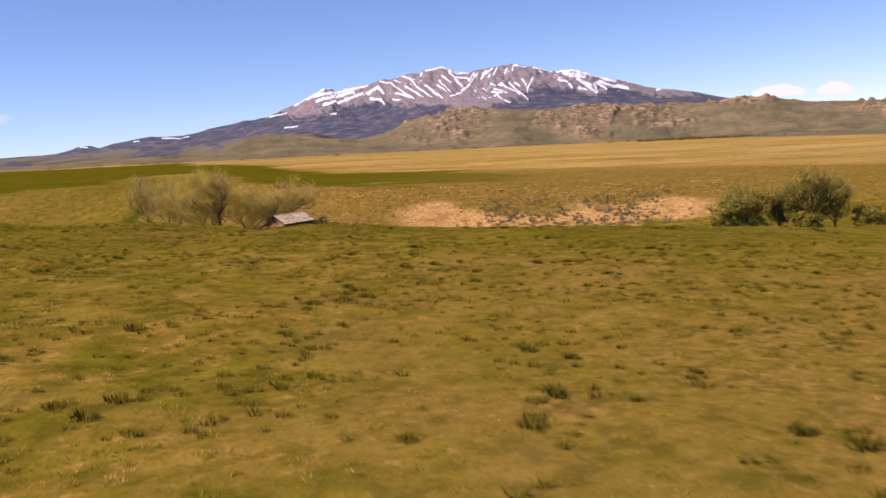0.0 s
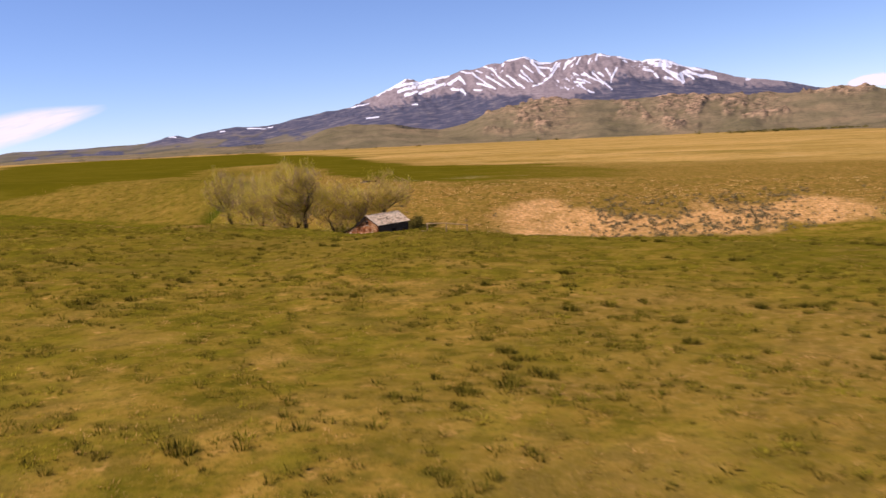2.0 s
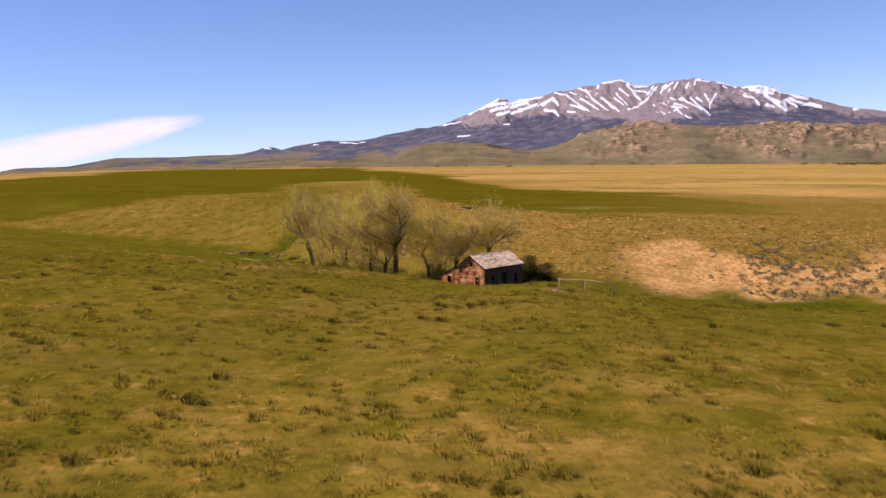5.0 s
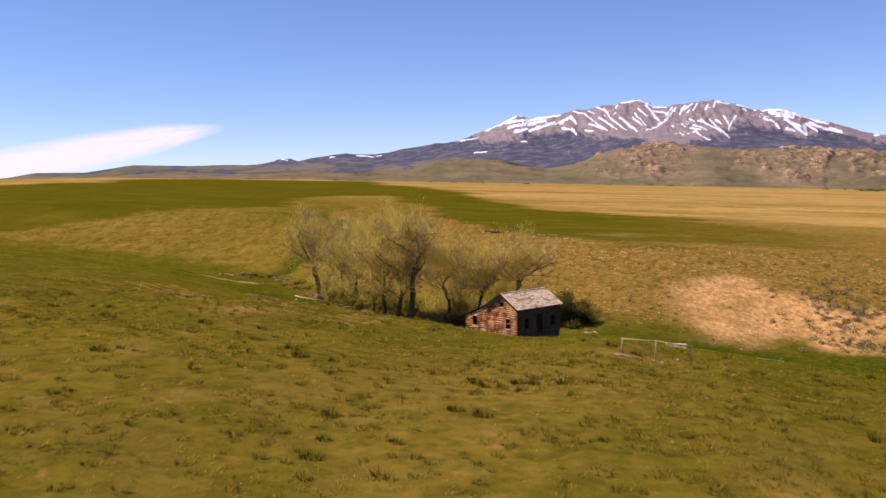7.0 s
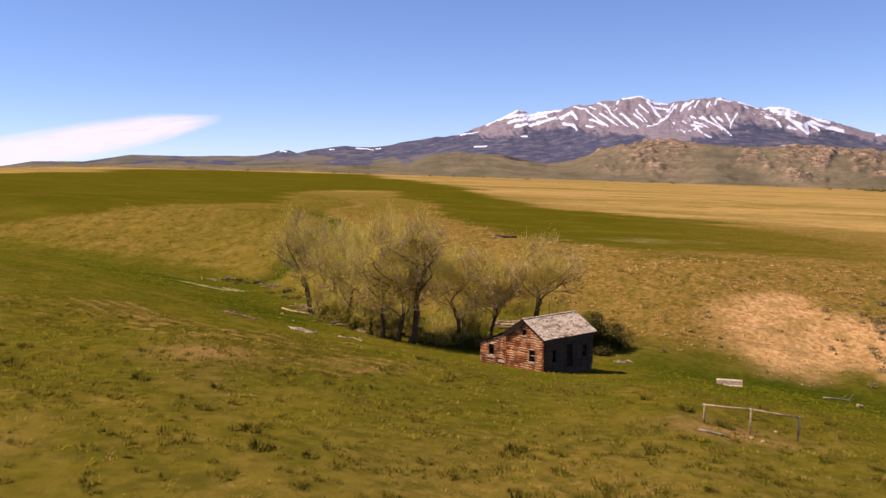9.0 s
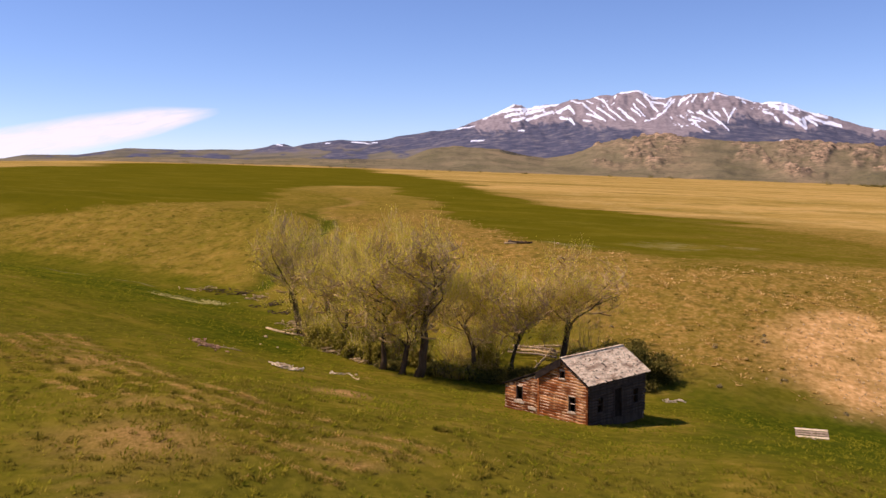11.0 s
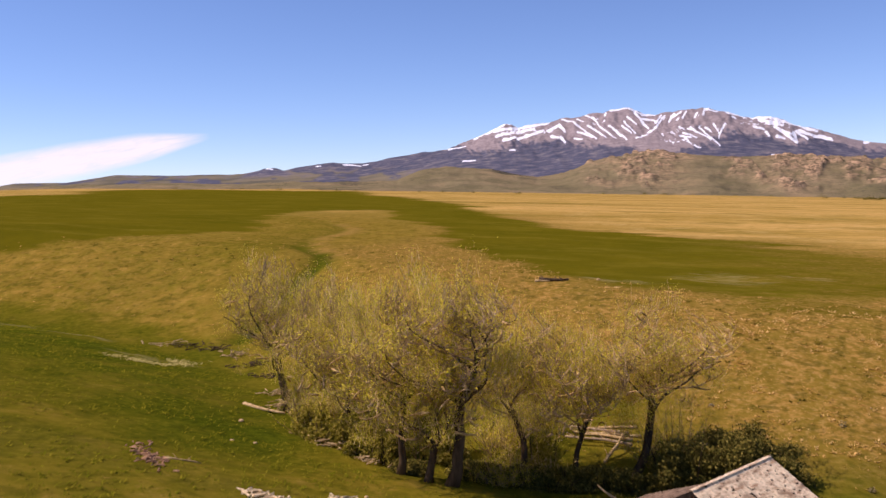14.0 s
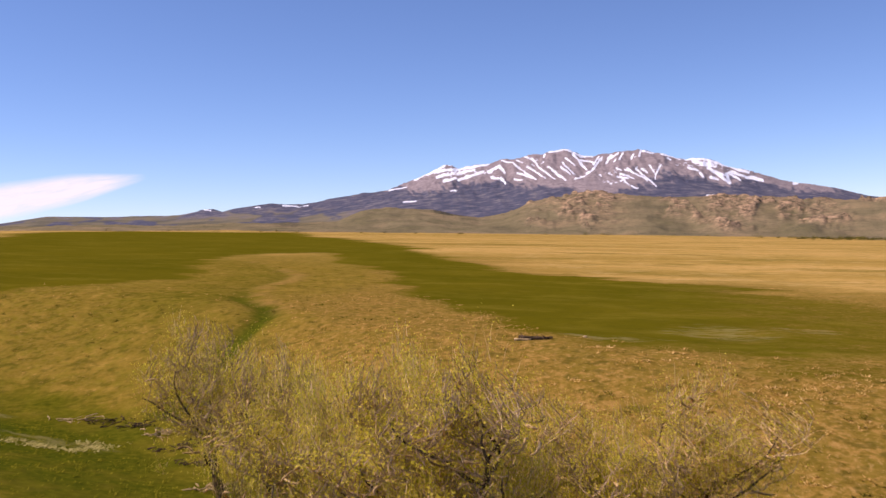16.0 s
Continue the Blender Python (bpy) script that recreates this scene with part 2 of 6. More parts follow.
def two_tone(name, dark, light, scale, rough=0.85, stretch=(1, 1, 1), island=0.0, bump=0.3, lo=0.35, hi=0.68, spot=None, each=0.0, spot_scale=0.23):
    """A worn surface: noise between two colours, and a change of tone from piece to piece."""
    m, n, l, b = material(name, rough)
    p = place_node(n, l, stretch)
    f = noise_node(n, l, scale, 5, p, 0.62)
    col = ramp_node(n, l, f, [(lo, dark), (hi, light)])
    if spot:
        s = grey_ramp(n, l, noise_node(n, l, scale * spot_scale, 4, p), 0.52, 0.66)
        col = mix_node(n, l, math_node(n, l, "MULTIPLY", s, 0.8), col, spot)
    if island or each:
        if island:
            g = n.new("ShaderNodeNewGeometry").outputs["Random Per Island"]
        else:
            g = n.new("ShaderNodeObjectInfo").outputs["Random"]
        amount = island or each
        tone = ramp_node(n, l, g, [(0.0, (1 - amount,) * 3), (1.0, (1.0, 1.0, 1.0))])
        col = mix_node(n, l, 1.0, col, tone, "MULTIPLY")
    l.new(col, b.inputs["Base Color"])
    if bump:
        bump_node(n, l, f, b, bump, 0.03)
    return m


def leaf_material(name, stops, glow=0.25, upright=0.55):
    """Foliage: tone by island, some light through."""
    m, n, l, b = material(name, 0.7)
    g = n.new("ShaderNodeNewGeometry").outputs["Random Per Island"]
    col = ramp_node(n, l, g, stops)
    l.new(col, b.inputs["Base Color"])
    v = n.new("ShaderNodeVectorMath")
    v.operation, v.inputs[1].default_value = "MULTIPLY_ADD", (1 - upright,) * 3
    v.inputs[2].default_value = (-0.25 * upright, 0, upright)
    l.new(n.new("ShaderNodeNewGeometry").outputs["Normal"], v.inputs[0])
    l.new(v.outputs[0], b.inputs["Normal"])
    t, mix = n.new("ShaderNodeBsdfTranslucent"), n.new("ShaderNodeMixShader")
    l.new(col, t.inputs["Color"])
    mix.inputs["Fac"].default_value = glow
    l.new(b.outputs[0], mix.inputs[1])
    l.new(t.outputs[0], mix.inputs[2])
    l.new(mix.outputs[0], n["Material Output"].inputs["Surface"])
    return m


def mountain_material():
    m, n, l, b = material("hazy_mountain_rock_and_snow", 0.95)
    p = place_node(n, l)
    f = noise_node(n, l, 0.018, 6, p, 0.65)
    g = noise_node(n, l, 0.006, 5, p, 0.6)
    # distance haze is painted in: rock leans to lavender, woods to blue
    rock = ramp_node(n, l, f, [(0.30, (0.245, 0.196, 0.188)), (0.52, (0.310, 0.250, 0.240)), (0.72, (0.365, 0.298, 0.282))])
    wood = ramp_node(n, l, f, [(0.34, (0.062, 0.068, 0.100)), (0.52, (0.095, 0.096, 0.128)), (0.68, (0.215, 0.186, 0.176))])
    rock = mix_node(n, l, math_node(n, l, "MULTIPLY", grey_ramp(n, l, noise_node(n, l, 0.05, 4, p, 0.7), 0.50, 0.62), 0.55), rock, (0.150, 0.118, 0.106))
    meadow = ramp_node(n, l, g, [(0.35, (0.120, 0.108, 0.072)), (0.65, (0.215, 0.176, 0.108))])
    torn = noise_node(n, l, 0.045, 6, p, 0.7)
    edge = math_node(n, l, "MULTIPLY", attr_node(n, "wood"), math_node(n, l, "ADD", torn, 0.45))
    col = mix_node(n, l, attr_node(n, "meadow"), rock, meadow)
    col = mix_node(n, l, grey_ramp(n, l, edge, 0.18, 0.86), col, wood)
    rag = math_node(n, l, "MULTIPLY", noise_node(n, l, 0.085, 5, place_node(n, l, (1, 1, 0.7)), 0.8), 1.25)
    snow = grey_ramp(n, l, math_node(n, l, "SUBTRACT", math_node(n, l, "ADD", math_node(n, l, "MULTIPLY", attr_node(n, "snow"), 0.80), 0.46), rag), 0.18, 0.25)
    col = mix_node(n, l, snow, col, (0.84, 0.84, 0.86))
    l.new(col, b.inputs["Base Color"])
    return m


def hill_material():
    m, n, l, b = material("sage_hill_and_rock", 0.95)
    p = place_node(n, l)
    f = noise_node(n, l, 0.060, 6, place_node(n, l, (0.8, 0.8, 2.4)), 0.78)
    g = noise_node(n, l, 0.007, 5, p, 0.6)
    slope = ramp_node(n, l, g, [(0.32, (0.150, 0.124, 0.060)), (0.50, (0.215, 0.168, 0.086)), (0.68, (0.310, 0.218, 0.112))])
    rock = ramp_node(n, l, f, [(0.38, (0.050, 0.040, 0.028)), (0.46, (0.210, 0.142, 0.082)), (0.56, (0.50, 0.320, 0.180))])
    wood = ramp_node(n, l, f, [(0.35, (0.032, 0.034, 0.030)), (0.70, (0.080, 0.074, 0.055))])
    shrub = noise_node(n, l, 0.10, 5, p, 0.7)
    col = mix_node(n, l, attr_node(n, "rock"), slope, rock)
    col = mix_node(n, l, grey_ramp(n, l, math_node(n, l, "MULTIPLY", attr_node(n, "wood"), math_node(n, l, "ADD", shrub, 0.42)), 0.46, 0.56), col, wood)
    band = grey_ramp(n, l, noise_node(n, l, 0.016, 6, place_node(n, l, (0.6, 0.6, 4.0)), 0.75), 0.52, 0.62)
    col = mix_node(n, l, math_node(n, l, "MULTIPLY", band, 0.55), col, (0.115, 0.094, 0.056))
    dots = grey_ramp(n, l, noise_node(n, l, 0.15, 4, p, 0.6), 0.55, 0.64)
    col = mix_node(n, l, math_node(n, l, "MULTIPLY", dots, 0.6), col, (0.075, 0.070, 0.045))
    l.new(col, b.inputs["Base Color"])
    return m


def cloud_material(seed, low, high):
    """White vapour that thins out towards its edges."""
    m, n, l, b = material("cloud_vapour", 1.0)
    p = place_node(n, l, (1, 1, 1), "UV")
    f = noise_node(n, l, 3.2 + seed, 6, place_node(n, l, (1.0, 2.2, 1), "UV"), 0.6, 0.4)
    edge = attr_node(n, "body")
    a = math_node(n, l, "MULTIPLY", edge, math_node(n, l, "ADD", math_node(n, l, "MULTIPLY", grey_ramp(n, l, f, 0.25, 0.75), 0.50), 0.45))
    alpha = grey_ramp(n, l, a, low, high)
    e = n.new("ShaderNodeEmission")
    e.inputs["Color"].default_value, e.inputs["Strength"].default_value = (0.97, 0.91, 0.95, 1), 0.86
    t, mix = n.new("ShaderNodeBsdfTransparent"), n.new("ShaderNodeMixShader")
    l.new(math_node(n, l, "MULTIPLY", alpha, 0.88), mix.inputs["Fac"])
    l.new(t.outputs[0], mix.inputs[1])
    l.new(e.outputs[0], mix.inputs[2])
    l.new(mix.outputs[0], n["Material Output"].inputs["Surface"])
    return m


def log_material():
    """Hewn logs: each of its own tone from dark red-brown to bleached orange, streaked along the grain."""
    m, n, l, b = material("weathered_red_brown_log", 0.85)
    grain = noise_node(n, l, 3.0, 5, place_node(n, l, (0.5, 5.0, 7.0)), 0.65)
    tone = n.new("ShaderNodeObjectInfo").outputs["Random"]
    col = ramp_node(n, l, tone, [(0.0, (0.12, 0.032, 0.010)), (0.4, (0.25, 0.070, 0.018)), (0.8, (0.42, 0.130, 0.032)), (1.0, (0.66, 0.28, 0.085))])
    col = mix_node(n, l, math_node(n, l, "MULTIPLY", grey_ramp(n, l, grain, 0.50, 0.64), 0.85), col, (0.090, 0.030, 0.012))
    col = mix_node(n, l, math_node(n, l, "MULTIPLY", grey_ramp(n, l, noise_node(n, l, 1.4, 4, place_node(n, l, (0.7, 3.0, 4.0)), 0.6), 0.57, 0.66), 0.6), col, (0.80, 0.44, 0.17))
    l.new(col, b.inputs["Base Color"])
    bump_node(n, l, grain, b, 0.5, 0.02)
    return m


M_GROUND = ground_material()
M_MOUNTAIN, M_HILL = mountain_material(), hill_material()
M_LOG = log_material()
M_CHINK = two_tone("pale_chinking", (0.16, 0.065, 0.028), (1.0, 0.70, 0.40), 1.6, lo=0.44, hi=0.58)
# Side wall's shade is painted into this darker tone; also jamb wood.
M_SHADE_GREYLOG = two_tone("shaded_grey_brown_hewn_board", (0.070, 0.048, 0.034), (0.125, 0.088, 0.062), 2.2, 0.9, (2.0, 2.0, 0.5), each=0.2)
M_SHAKE = two_tone("silvered_wood_shake", (0.52, 0.300, 0.160), (1.0, 0.77, 0.48), 2.2, 0.9, (3.2, 0.9, 3.2), lo=0.36, hi=0.50, island=0.26, spot=(0.26, 0.130, 0.066), spot_scale=0.5)
M_OLDROOF = two_tone("grey_roof_board", (0.16, 0.100, 0.062), (0.40, 0.27, 0.175), 2.4, 0.9, island=0.4)
M_WHITEWOOD = two_tone("peeling_white_trim", (0.42, 0.30, 0.18), (0.74, 0.58, 0.38), 9.0)
M_GREYWOOD = two_tone("grey_weathered_timber", (0.26, 0.18, 0.105), (0.60, 0.44, 0.28), 6.0, 0.9, (1, 1, 1), island=0.3)
M_DEADWOOD = two_tone("bleached_dead_wood", (0.38, 0.25, 0.11), (0.86, 0.60, 0.29), 4.0, 0.9, island=0.35)
# Dark tone: roof deck in the gaps, and eave shade on the barge boards.
M_SHADE_DECKBOARD = two_tone("dark_deck_and_eave_shade_board", (0.022, 0.015, 0.011), (0.055, 0.039, 0.028), 3.0)
M_SCRAP = two_tone("weathered_board_scrap", (0.30, 0.15, 0.075), (0.66, 0.38, 0.21), 3.0, 0.9, each=0.4)
M_PALEBOARD = two_tone("sun_bleached_board", (0.66, 0.47, 0.25), (1.0, 0.78, 0.47), 3.0, 0.9, each=0.25)
M_DARKROOM = two_tone("dark_interior_board", (0.020, 0.014, 0.010), (0.05, 0.035, 0.025), 3.0)
M_BARK = two_tone("furrowed_grey_bark", (0.036, 0.024, 0.014), (0.150, 0.098, 0.055), 2.0, 0.95, (1, 1, 0.25), bump=0.6)
M_TWIG = two_tone("pale_twig_bark", (0.34, 0.215, 0.105), (0.80, 0.55, 0.31), 3.0, 0.9, island=0.5, bump=0)
M_PALETWIG = two_tone("bare_pale_twig_bark", (0.46, 0.27, 0.10), (1.0, 0.68, 0.33), 3.0, 0.9, island=0.4, bump=0)
M_STONE = two_tone("field_stone", (0.40, 0.26, 0.11), (0.80, 0.56, 0.28), 3.0)
M_LEAF = leaf_material("budding_cottonwood_leaf", [(0.0, (0.40, 0.350, 0.022)), (0.5, (0.66, 0.555, 0.046)), (1.0, (0.93, 0.74, 0.12))], 0.62, 0.75)
M_SHOOT = leaf_material("pale_shoot", [(0.0, (0.46, 0.295, 0.11)), (0.6, (0.76, 0.51, 0.21)), (1.0, (1.0, 0.76, 0.43))], 0.5, 0.75)
M_BUDLEAF = leaf_material("fresh_willow_bud", [(0.0, (0.16, 0.140, 0.012)), (0.6, (0.29, 0.235, 0.028)), (1.0, (0.46, 0.35, 0.08))], 0.4, 0.6)
M_WILLOW = leaf_material("willow_leaf", [(0.0, (0.200, 0.178, 0.0220)), (0.6, (0.440, 0.360, 0.0600)), (1.0, (0.78, 0.61, 0.1500))], 0.5, 0.55)
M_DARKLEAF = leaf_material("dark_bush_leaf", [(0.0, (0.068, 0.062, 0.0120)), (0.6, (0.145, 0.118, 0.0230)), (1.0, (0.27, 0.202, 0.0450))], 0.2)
M_BLADE = leaf_material("grass_blade", [(0.0, (0.092, 0.080, 0.0075)), (0.45, (0.165, 0.125, 0.0130)), (0.8, (0.265, 0.176, 0.0230)), (1.0, (0.43, 0.265, 0.0650))], 0.2, 0.92)
M_TUSSOCK = leaf_material("dark_tussock_blade", [(0.0, (0.080, 0.070, 0.0070)), (0.7, (0.140, 0.112, 0.0120)), (1.0, (0.24, 0.175, 0.0260))], 0.25, 0.7)
M_HUMMOCK = leaf_material("hummock_blade", [(0.0, (0.085, 0.072, 0.0070)), (0.6, (0.145, 0.114, 0.0120)), (1.0, (0.24, 0.170, 0.0250))], 0.25, 0.8)
M_BUNCH = leaf_material("bleached_bunch_grass", [(0.0, (0.30, 0.190, 0.0400)), (0.6, (0.52, 0.325, 0.0950)), (1.0, (0.86, 0.57, 0.2300))], 0.25, 0.9)
M_FRESH = leaf_material("fresh_yellow_green_blade", [(0.0, (0.160, 0.140, 0.0100)), (0.6, (0.250, 0.205, 0.0150)), (1.0, (0.40, 0.30, 0.0350))], 0.25, 0.9)
M_REED = leaf_material("bleached_reed", [(0.0, (0.26, 0.225, 0.060)), (0.6, (0.40, 0.34, 0.110)), (1.0, (0.58, 0.48, 0.190))], 0.25, 0.9)
M_LUSHBLADE = leaf_material("lush_grass_blade", [(0.0, (0.078, 0.084, 0.0045)), (0.6, (0.138, 0.130, 0.0070)), (1.0, (0.235, 0.190, 0.0140))], 0.2, 0.92)
M_STRAW = leaf_material("straw_blade", [(0.0, (0.200, 0.128, 0.0200)), (0.6, (0.37, 0.222, 0.0490)), (1.0, (0.62, 0.37, 0.1220))], 0.2, 0.9)
M_SAGE = leaf_material("grey_green_sage_leaf", [(0.0, (0.130, 0.104, 0.0400)), (0.6, (0.215, 0.165, 0.0680)), (1.0, (0.340, 0.245, 0.1100))], 0.1, 0.5)


# ---- mesh helpers ----
def thing(name, label, category, at=(0, 0, 0), kind="", group="", turn=0.0):
    ob = new(name)
    ob.empty_display_size = 0.2
    ob.matrix_world = pose(*at, 0, 0, turn)
    return tagged(ob, label, category, group, kind)


def mesh_of(name, verts, faces, mat, smooth_faces=False):
    me = bpy.data.meshes.new(name)
    me.from_pydata([tuple(v) for v in verts] if not isinstance(verts, np.ndarray) else verts.tolist(), [], faces if isinstance(faces, list) else faces.tolist())
    me.materials.append(mat)
    if smooth_faces:
        me.polygons.foreach_set("use_smooth", [True] * len(me.polygons))
    me.update()
    return me


def put(name, me, parent=None, m=None, label=""):
    ob = new(name, me)
    if parent:
        ob.parent = parent
    if m is not None:
        ob.matrix_basis = m
    if label:
        tagged(ob, label)
    return ob


def part(name, bm, mat, parent, label="", m=None):
    me = bpy.data.meshes.new(name)
    bm.to_mesh(me)
    bm.free()
    me.materials.append(mat)
    return put(name, me, parent, m, label)


def box_bm(x0, x1, y0, y1, z0, z1, bevel=0.0, bm=None):
    bm = bm or bmesh.new()
    r = bmesh.ops.create_cube(bm, size=1.0, matrix=Matrix.Translation(((x0 + x1) / 2, (y0 + y1) / 2, (z0 + z1) / 2)) @ Matrix.Diagonal((x1 - x0, y1 - y0, z1 - z0, 1)))
    if bevel:
        edges = {e for v in r["verts"] for e in v.link_edges}
        bmesh.ops.bevel(bm, geom=list(edges), offset=bevel, segments=1, affect="EDGES")
    return bm


def tube(path, radii, sides, verts, faces):
    """Appends a tapered tube along a path of points."""
    base = len(verts)
    up = Vector((0.3, 0.1, 1)).normalized()
    for k, p in enumerate(path):
        d = (path[min(k + 1, len(path) - 1)] - path[max(k - 1, 0)])
        d = d.normalized() if d.length > 1e-6 else up
        a = d.cross(up)
        a = a.normalized() if a.length > 1e-3 else Vector((1, 0, 0))
        b = d.cross(a)
        for s in range(sides):
            w = 2 * math.pi * s / sides
            verts.append(p + (a * math.cos(w) + b * math.sin(w)) * radii[k])
    for k in range(len(path) - 1):
        for s in range(sides):
            t = (s + 1) % sides
            faces.append((base + k * sides + s, base + k * sides + t, base + (k + 1) * sides + t, base + (k + 1) * sides + s))
    faces.append(tuple(base + s for s in range(sides))[::-1])
    faces.append(tuple(base + (len(path) - 1) * sides + s for s in range(sides)))


def grid_mesh(name, X, Y, Z, mat, attributes=None):
    ny, nx = X.shape
    co = np.stack([X, Y, Z], -1).reshape(-1, 3)
    i = (np.arange(ny - 1)[:, None] * nx + np.arange(nx - 1)[None, :]).ravel()
    quads = np.stack([i, i + 1, i + 1 + nx, i + nx], 1)
    me = bpy.data.meshes.new(name)
    me.vertices.add(len(co))
    me.vertices.foreach_set("co", co.astype(np.float32).ravel())
    me.loops.add(len(quads) * 4)
    me.loops.foreach_set("vertex_index", quads.astype(np.int32).ravel())
    me.polygons.add(len(quads))
    me.polygons.foreach_set("loop_start", (np.arange(len(quads)) * 4).astype(np.int32))
    me.polygons.foreach_set("use_smooth", np.ones(len(quads), bool))
    me.update(calc_edges=True)
    for key, values in (attributes or {}).items():
        a = me.attributes.new(key, "FLOAT", "POINT")
        a.data.foreach_set("value", np.asarray(values, np.float32).ravel())
    me.materials.append(mat)
    return me


def tri_mesh(name, co, mat):
    """Loose triangles, three points each."""
    n = len(co)
    me = bpy.data.meshes.new(name)
    me.vertices.add(n)
    me.vertices.foreach_set("co", np.asarray(co, np.float32).ravel())
    me.loops.add(n)
    me.loops.foreach_set("vertex_index", np.arange(n, dtype=np.int32))
    me.polygons.add(n // 3)
    me.polygons.foreach_set("loop_start", (np.arange(n // 3) * 3).astype(np.int32))
    me.update(calc_edges=True)
    me.materials.append(mat)
    return me


def quad_mesh(name, co, mat):
    """Loose quads, four points each."""
    n = len(co)
    me = bpy.data.meshes.new(name)
    me.vertices.add(n)
    me.vertices.foreach_set("co", np.asarray(co, np.float32).ravel())
    me.loops.add(n)
    me.loops.foreach_set("vertex_index", np.arange(n, dtype=np.int32))
    me.polygons.add(n // 4)
    me.polygons.foreach_set("loop_start", (np.arange(n // 4) * 4).astype(np.int32))
    me.update(calc_edges=True)
    me.materials.append(mat)
    return me


# ---- ground ----
FIELD = ((-1500, 240), (-140, 212), (-112, 225), (-104, 243), (-104, 264), (-106, 285), (-111, 305), (-136, 373), (-150, 425), (-150, 460), (-134, 468), (-112, 424), (-98, 372), (-83, 332), (-62, 268), (-52, 234),
         (-46, 218), (-40, 212), (-38, 198), (-30, 191), (-20, 187), (-15, 182), (17, 184), (70, 190), (60, 280), (20, 278), (0, 292), (-20, 322), (-45, 340), (-70, 432), (-88, 480), (-114, 625), (-200, 850), (-305, 1094), (-460, 1545), (-700, 1420), (-620, 1020), (-450, 720), (-430, 580), (-480, 420), (-1500, 520))
TRACK = ((-58, 127.5), (-51.6, 123.4), (-45.4, 118.6), (-40.6, 114.6), (-37.3, 112.8), (-34, 111.4), (-29, 109.5))
TRACK_2 = ((-50, 119), (-45, 110), (-36.8, 99.9), (-33, 93.8), (-29.7, 88.4), (-27, 84))


def cover(x, y):
    """What grows where: shares from 0 to 1."""
    yc = soft_line(x, BEND_X, BEND_Y, 14.0)
    d = y - yc
    w1, w2 = fbm(x / 14.0, y / 14.0, 4, 31) - 0.5, fbm(x / 45.0, y / 45.0, 4, 41) - 0.5
    w3 = fbm(x / 4.0, y / 4.0, 3, 51) - 0.5
    scale = np.clip(y / 260.0, 0.35, 8.0)
    inner = inside(x, y, FIELD)
    w4 = fbm(x / 60.0, y / 9.0, 4, 47) - 0.5
    east = smooth((x + 50) / 70.0)
    low_green = (1.0 - 0.25 * smooth((x + 16 + w2 * 22) / 22.0)) * smooth((y - 62 + 8 * smooth((x - 6) / 8.0) + w2 * 40) / 16.0) * smooth((-d - 8) / 14.0)
    low_green = low_green * (1 - 0.35 * smooth((-x - 12) / 8.0) * smooth((94 - y) / 14.0))
    field = smooth((inner + (w1 * 10 + w2 * 10 + w4 * (8 + 46 * east)) * scale) / ((11.0 + 8 * east) * scale) + 0.5) * (1 - 0.42 * east) * (1 - 0.75 * smooth((x - 8 + w2 * 30) / 22.0))
    dry = smooth((d - 4 + w1 * 16) / 9.0) * (1 - 0.72 * smooth((-x - 60 + w2 * 30) / 14.0))
    straw = smooth((x + 9 + w2 * 20) / 10.0) * smooth((60 - 5 * smooth((x - 6) / 8.0) - y + w2 * 30) / 10.0)
    dry = np.maximum(dry, straw * np.clip(0.42 + w1 * 1.6 + w3, 0, 0.75))
    straw_2 = 0.85 * np.exp(-((x + 19) / 11.0) ** 2 - ((y - 91) / 11.0) ** 2) * np.clip(0.65 + w1 * 2.2 + w3, 0, 1)
    dry = np.maximum(dry, straw_2)
    lush_left = smooth((x * -1 - 52 + w2 * 18) / 18.0)
    low = smooth((d + 46 + 16 * smooth((-x - 25) / 20.0) + w1 * 36) / 22.0) * smooth((4 + lush_left * 3 - d + w1 * 14) / 6.0)
    low = low * (1 - 0.75 * smooth((fbm(x / 7.0, y / 5.0, 4, 63) - 0.53) / 0.10) * smooth((146 - y) / 12.0))
    strip = np.exp(-((d + 3 - 3 * smooth((x + 16) / 10) + w1 * 8) / 8.0) ** 2) * smooth((26 - x) / 12.0)
    low = low * (1 - 0.8 * smooth((x - 14) / 12.0) * smooth((y - 104) / 12.0))
    lush = np.clip(np.maximum(np.maximum(low, 0.95 * low_green * (1 - 0.8 * straw_2)) * (0.82 + w3 + w1), strip), 0, 1)
    draw = np.exp(-(seg_dist(x, y, GULLY) / (np.interp(y, (200, 222), (3.2, 1.5)) + w1 * 3)) ** 2) * np.interp(y, (218, 242), (1.0, 0.35))
    side = 0.55 * np.exp(-(seg_dist(x + 6.0, y, GULLY) / 7.0) ** 2) * np.clip(0.6 + w3 + w1, 0, 1)
    lush = np.maximum(np.maximum(lush, draw * 0.9), side)
    lush = np.maximum(lush, 0.65 * np.exp(-((x + 83) / 9) ** 2 - ((y - 226) / 16) ** 2))
    gold = smooth((y - 255 + 0.35 * x + w2 * 90 + w1 * 30) / 90.0) * (1 - field)
    tongue = np.exp(-(((x + 105) / 60) ** 4 + ((y - 345) / 125) ** 4))
    lush = np.maximum(lush, np.exp(-((x + 36) / 13.0) ** 4 - ((y - 158) / 8.0) ** 4) * np.clip(0.85 + w3 + w1, 0, 1))
    gold = np.clip(gold * (1 - 0.9 * tongue), 0, 1) * (1 - draw)
    sc = smooth((x + 11 + w1 * 10) / 8.0) * smooth((60 - x + w1 * 20) / 16.0)
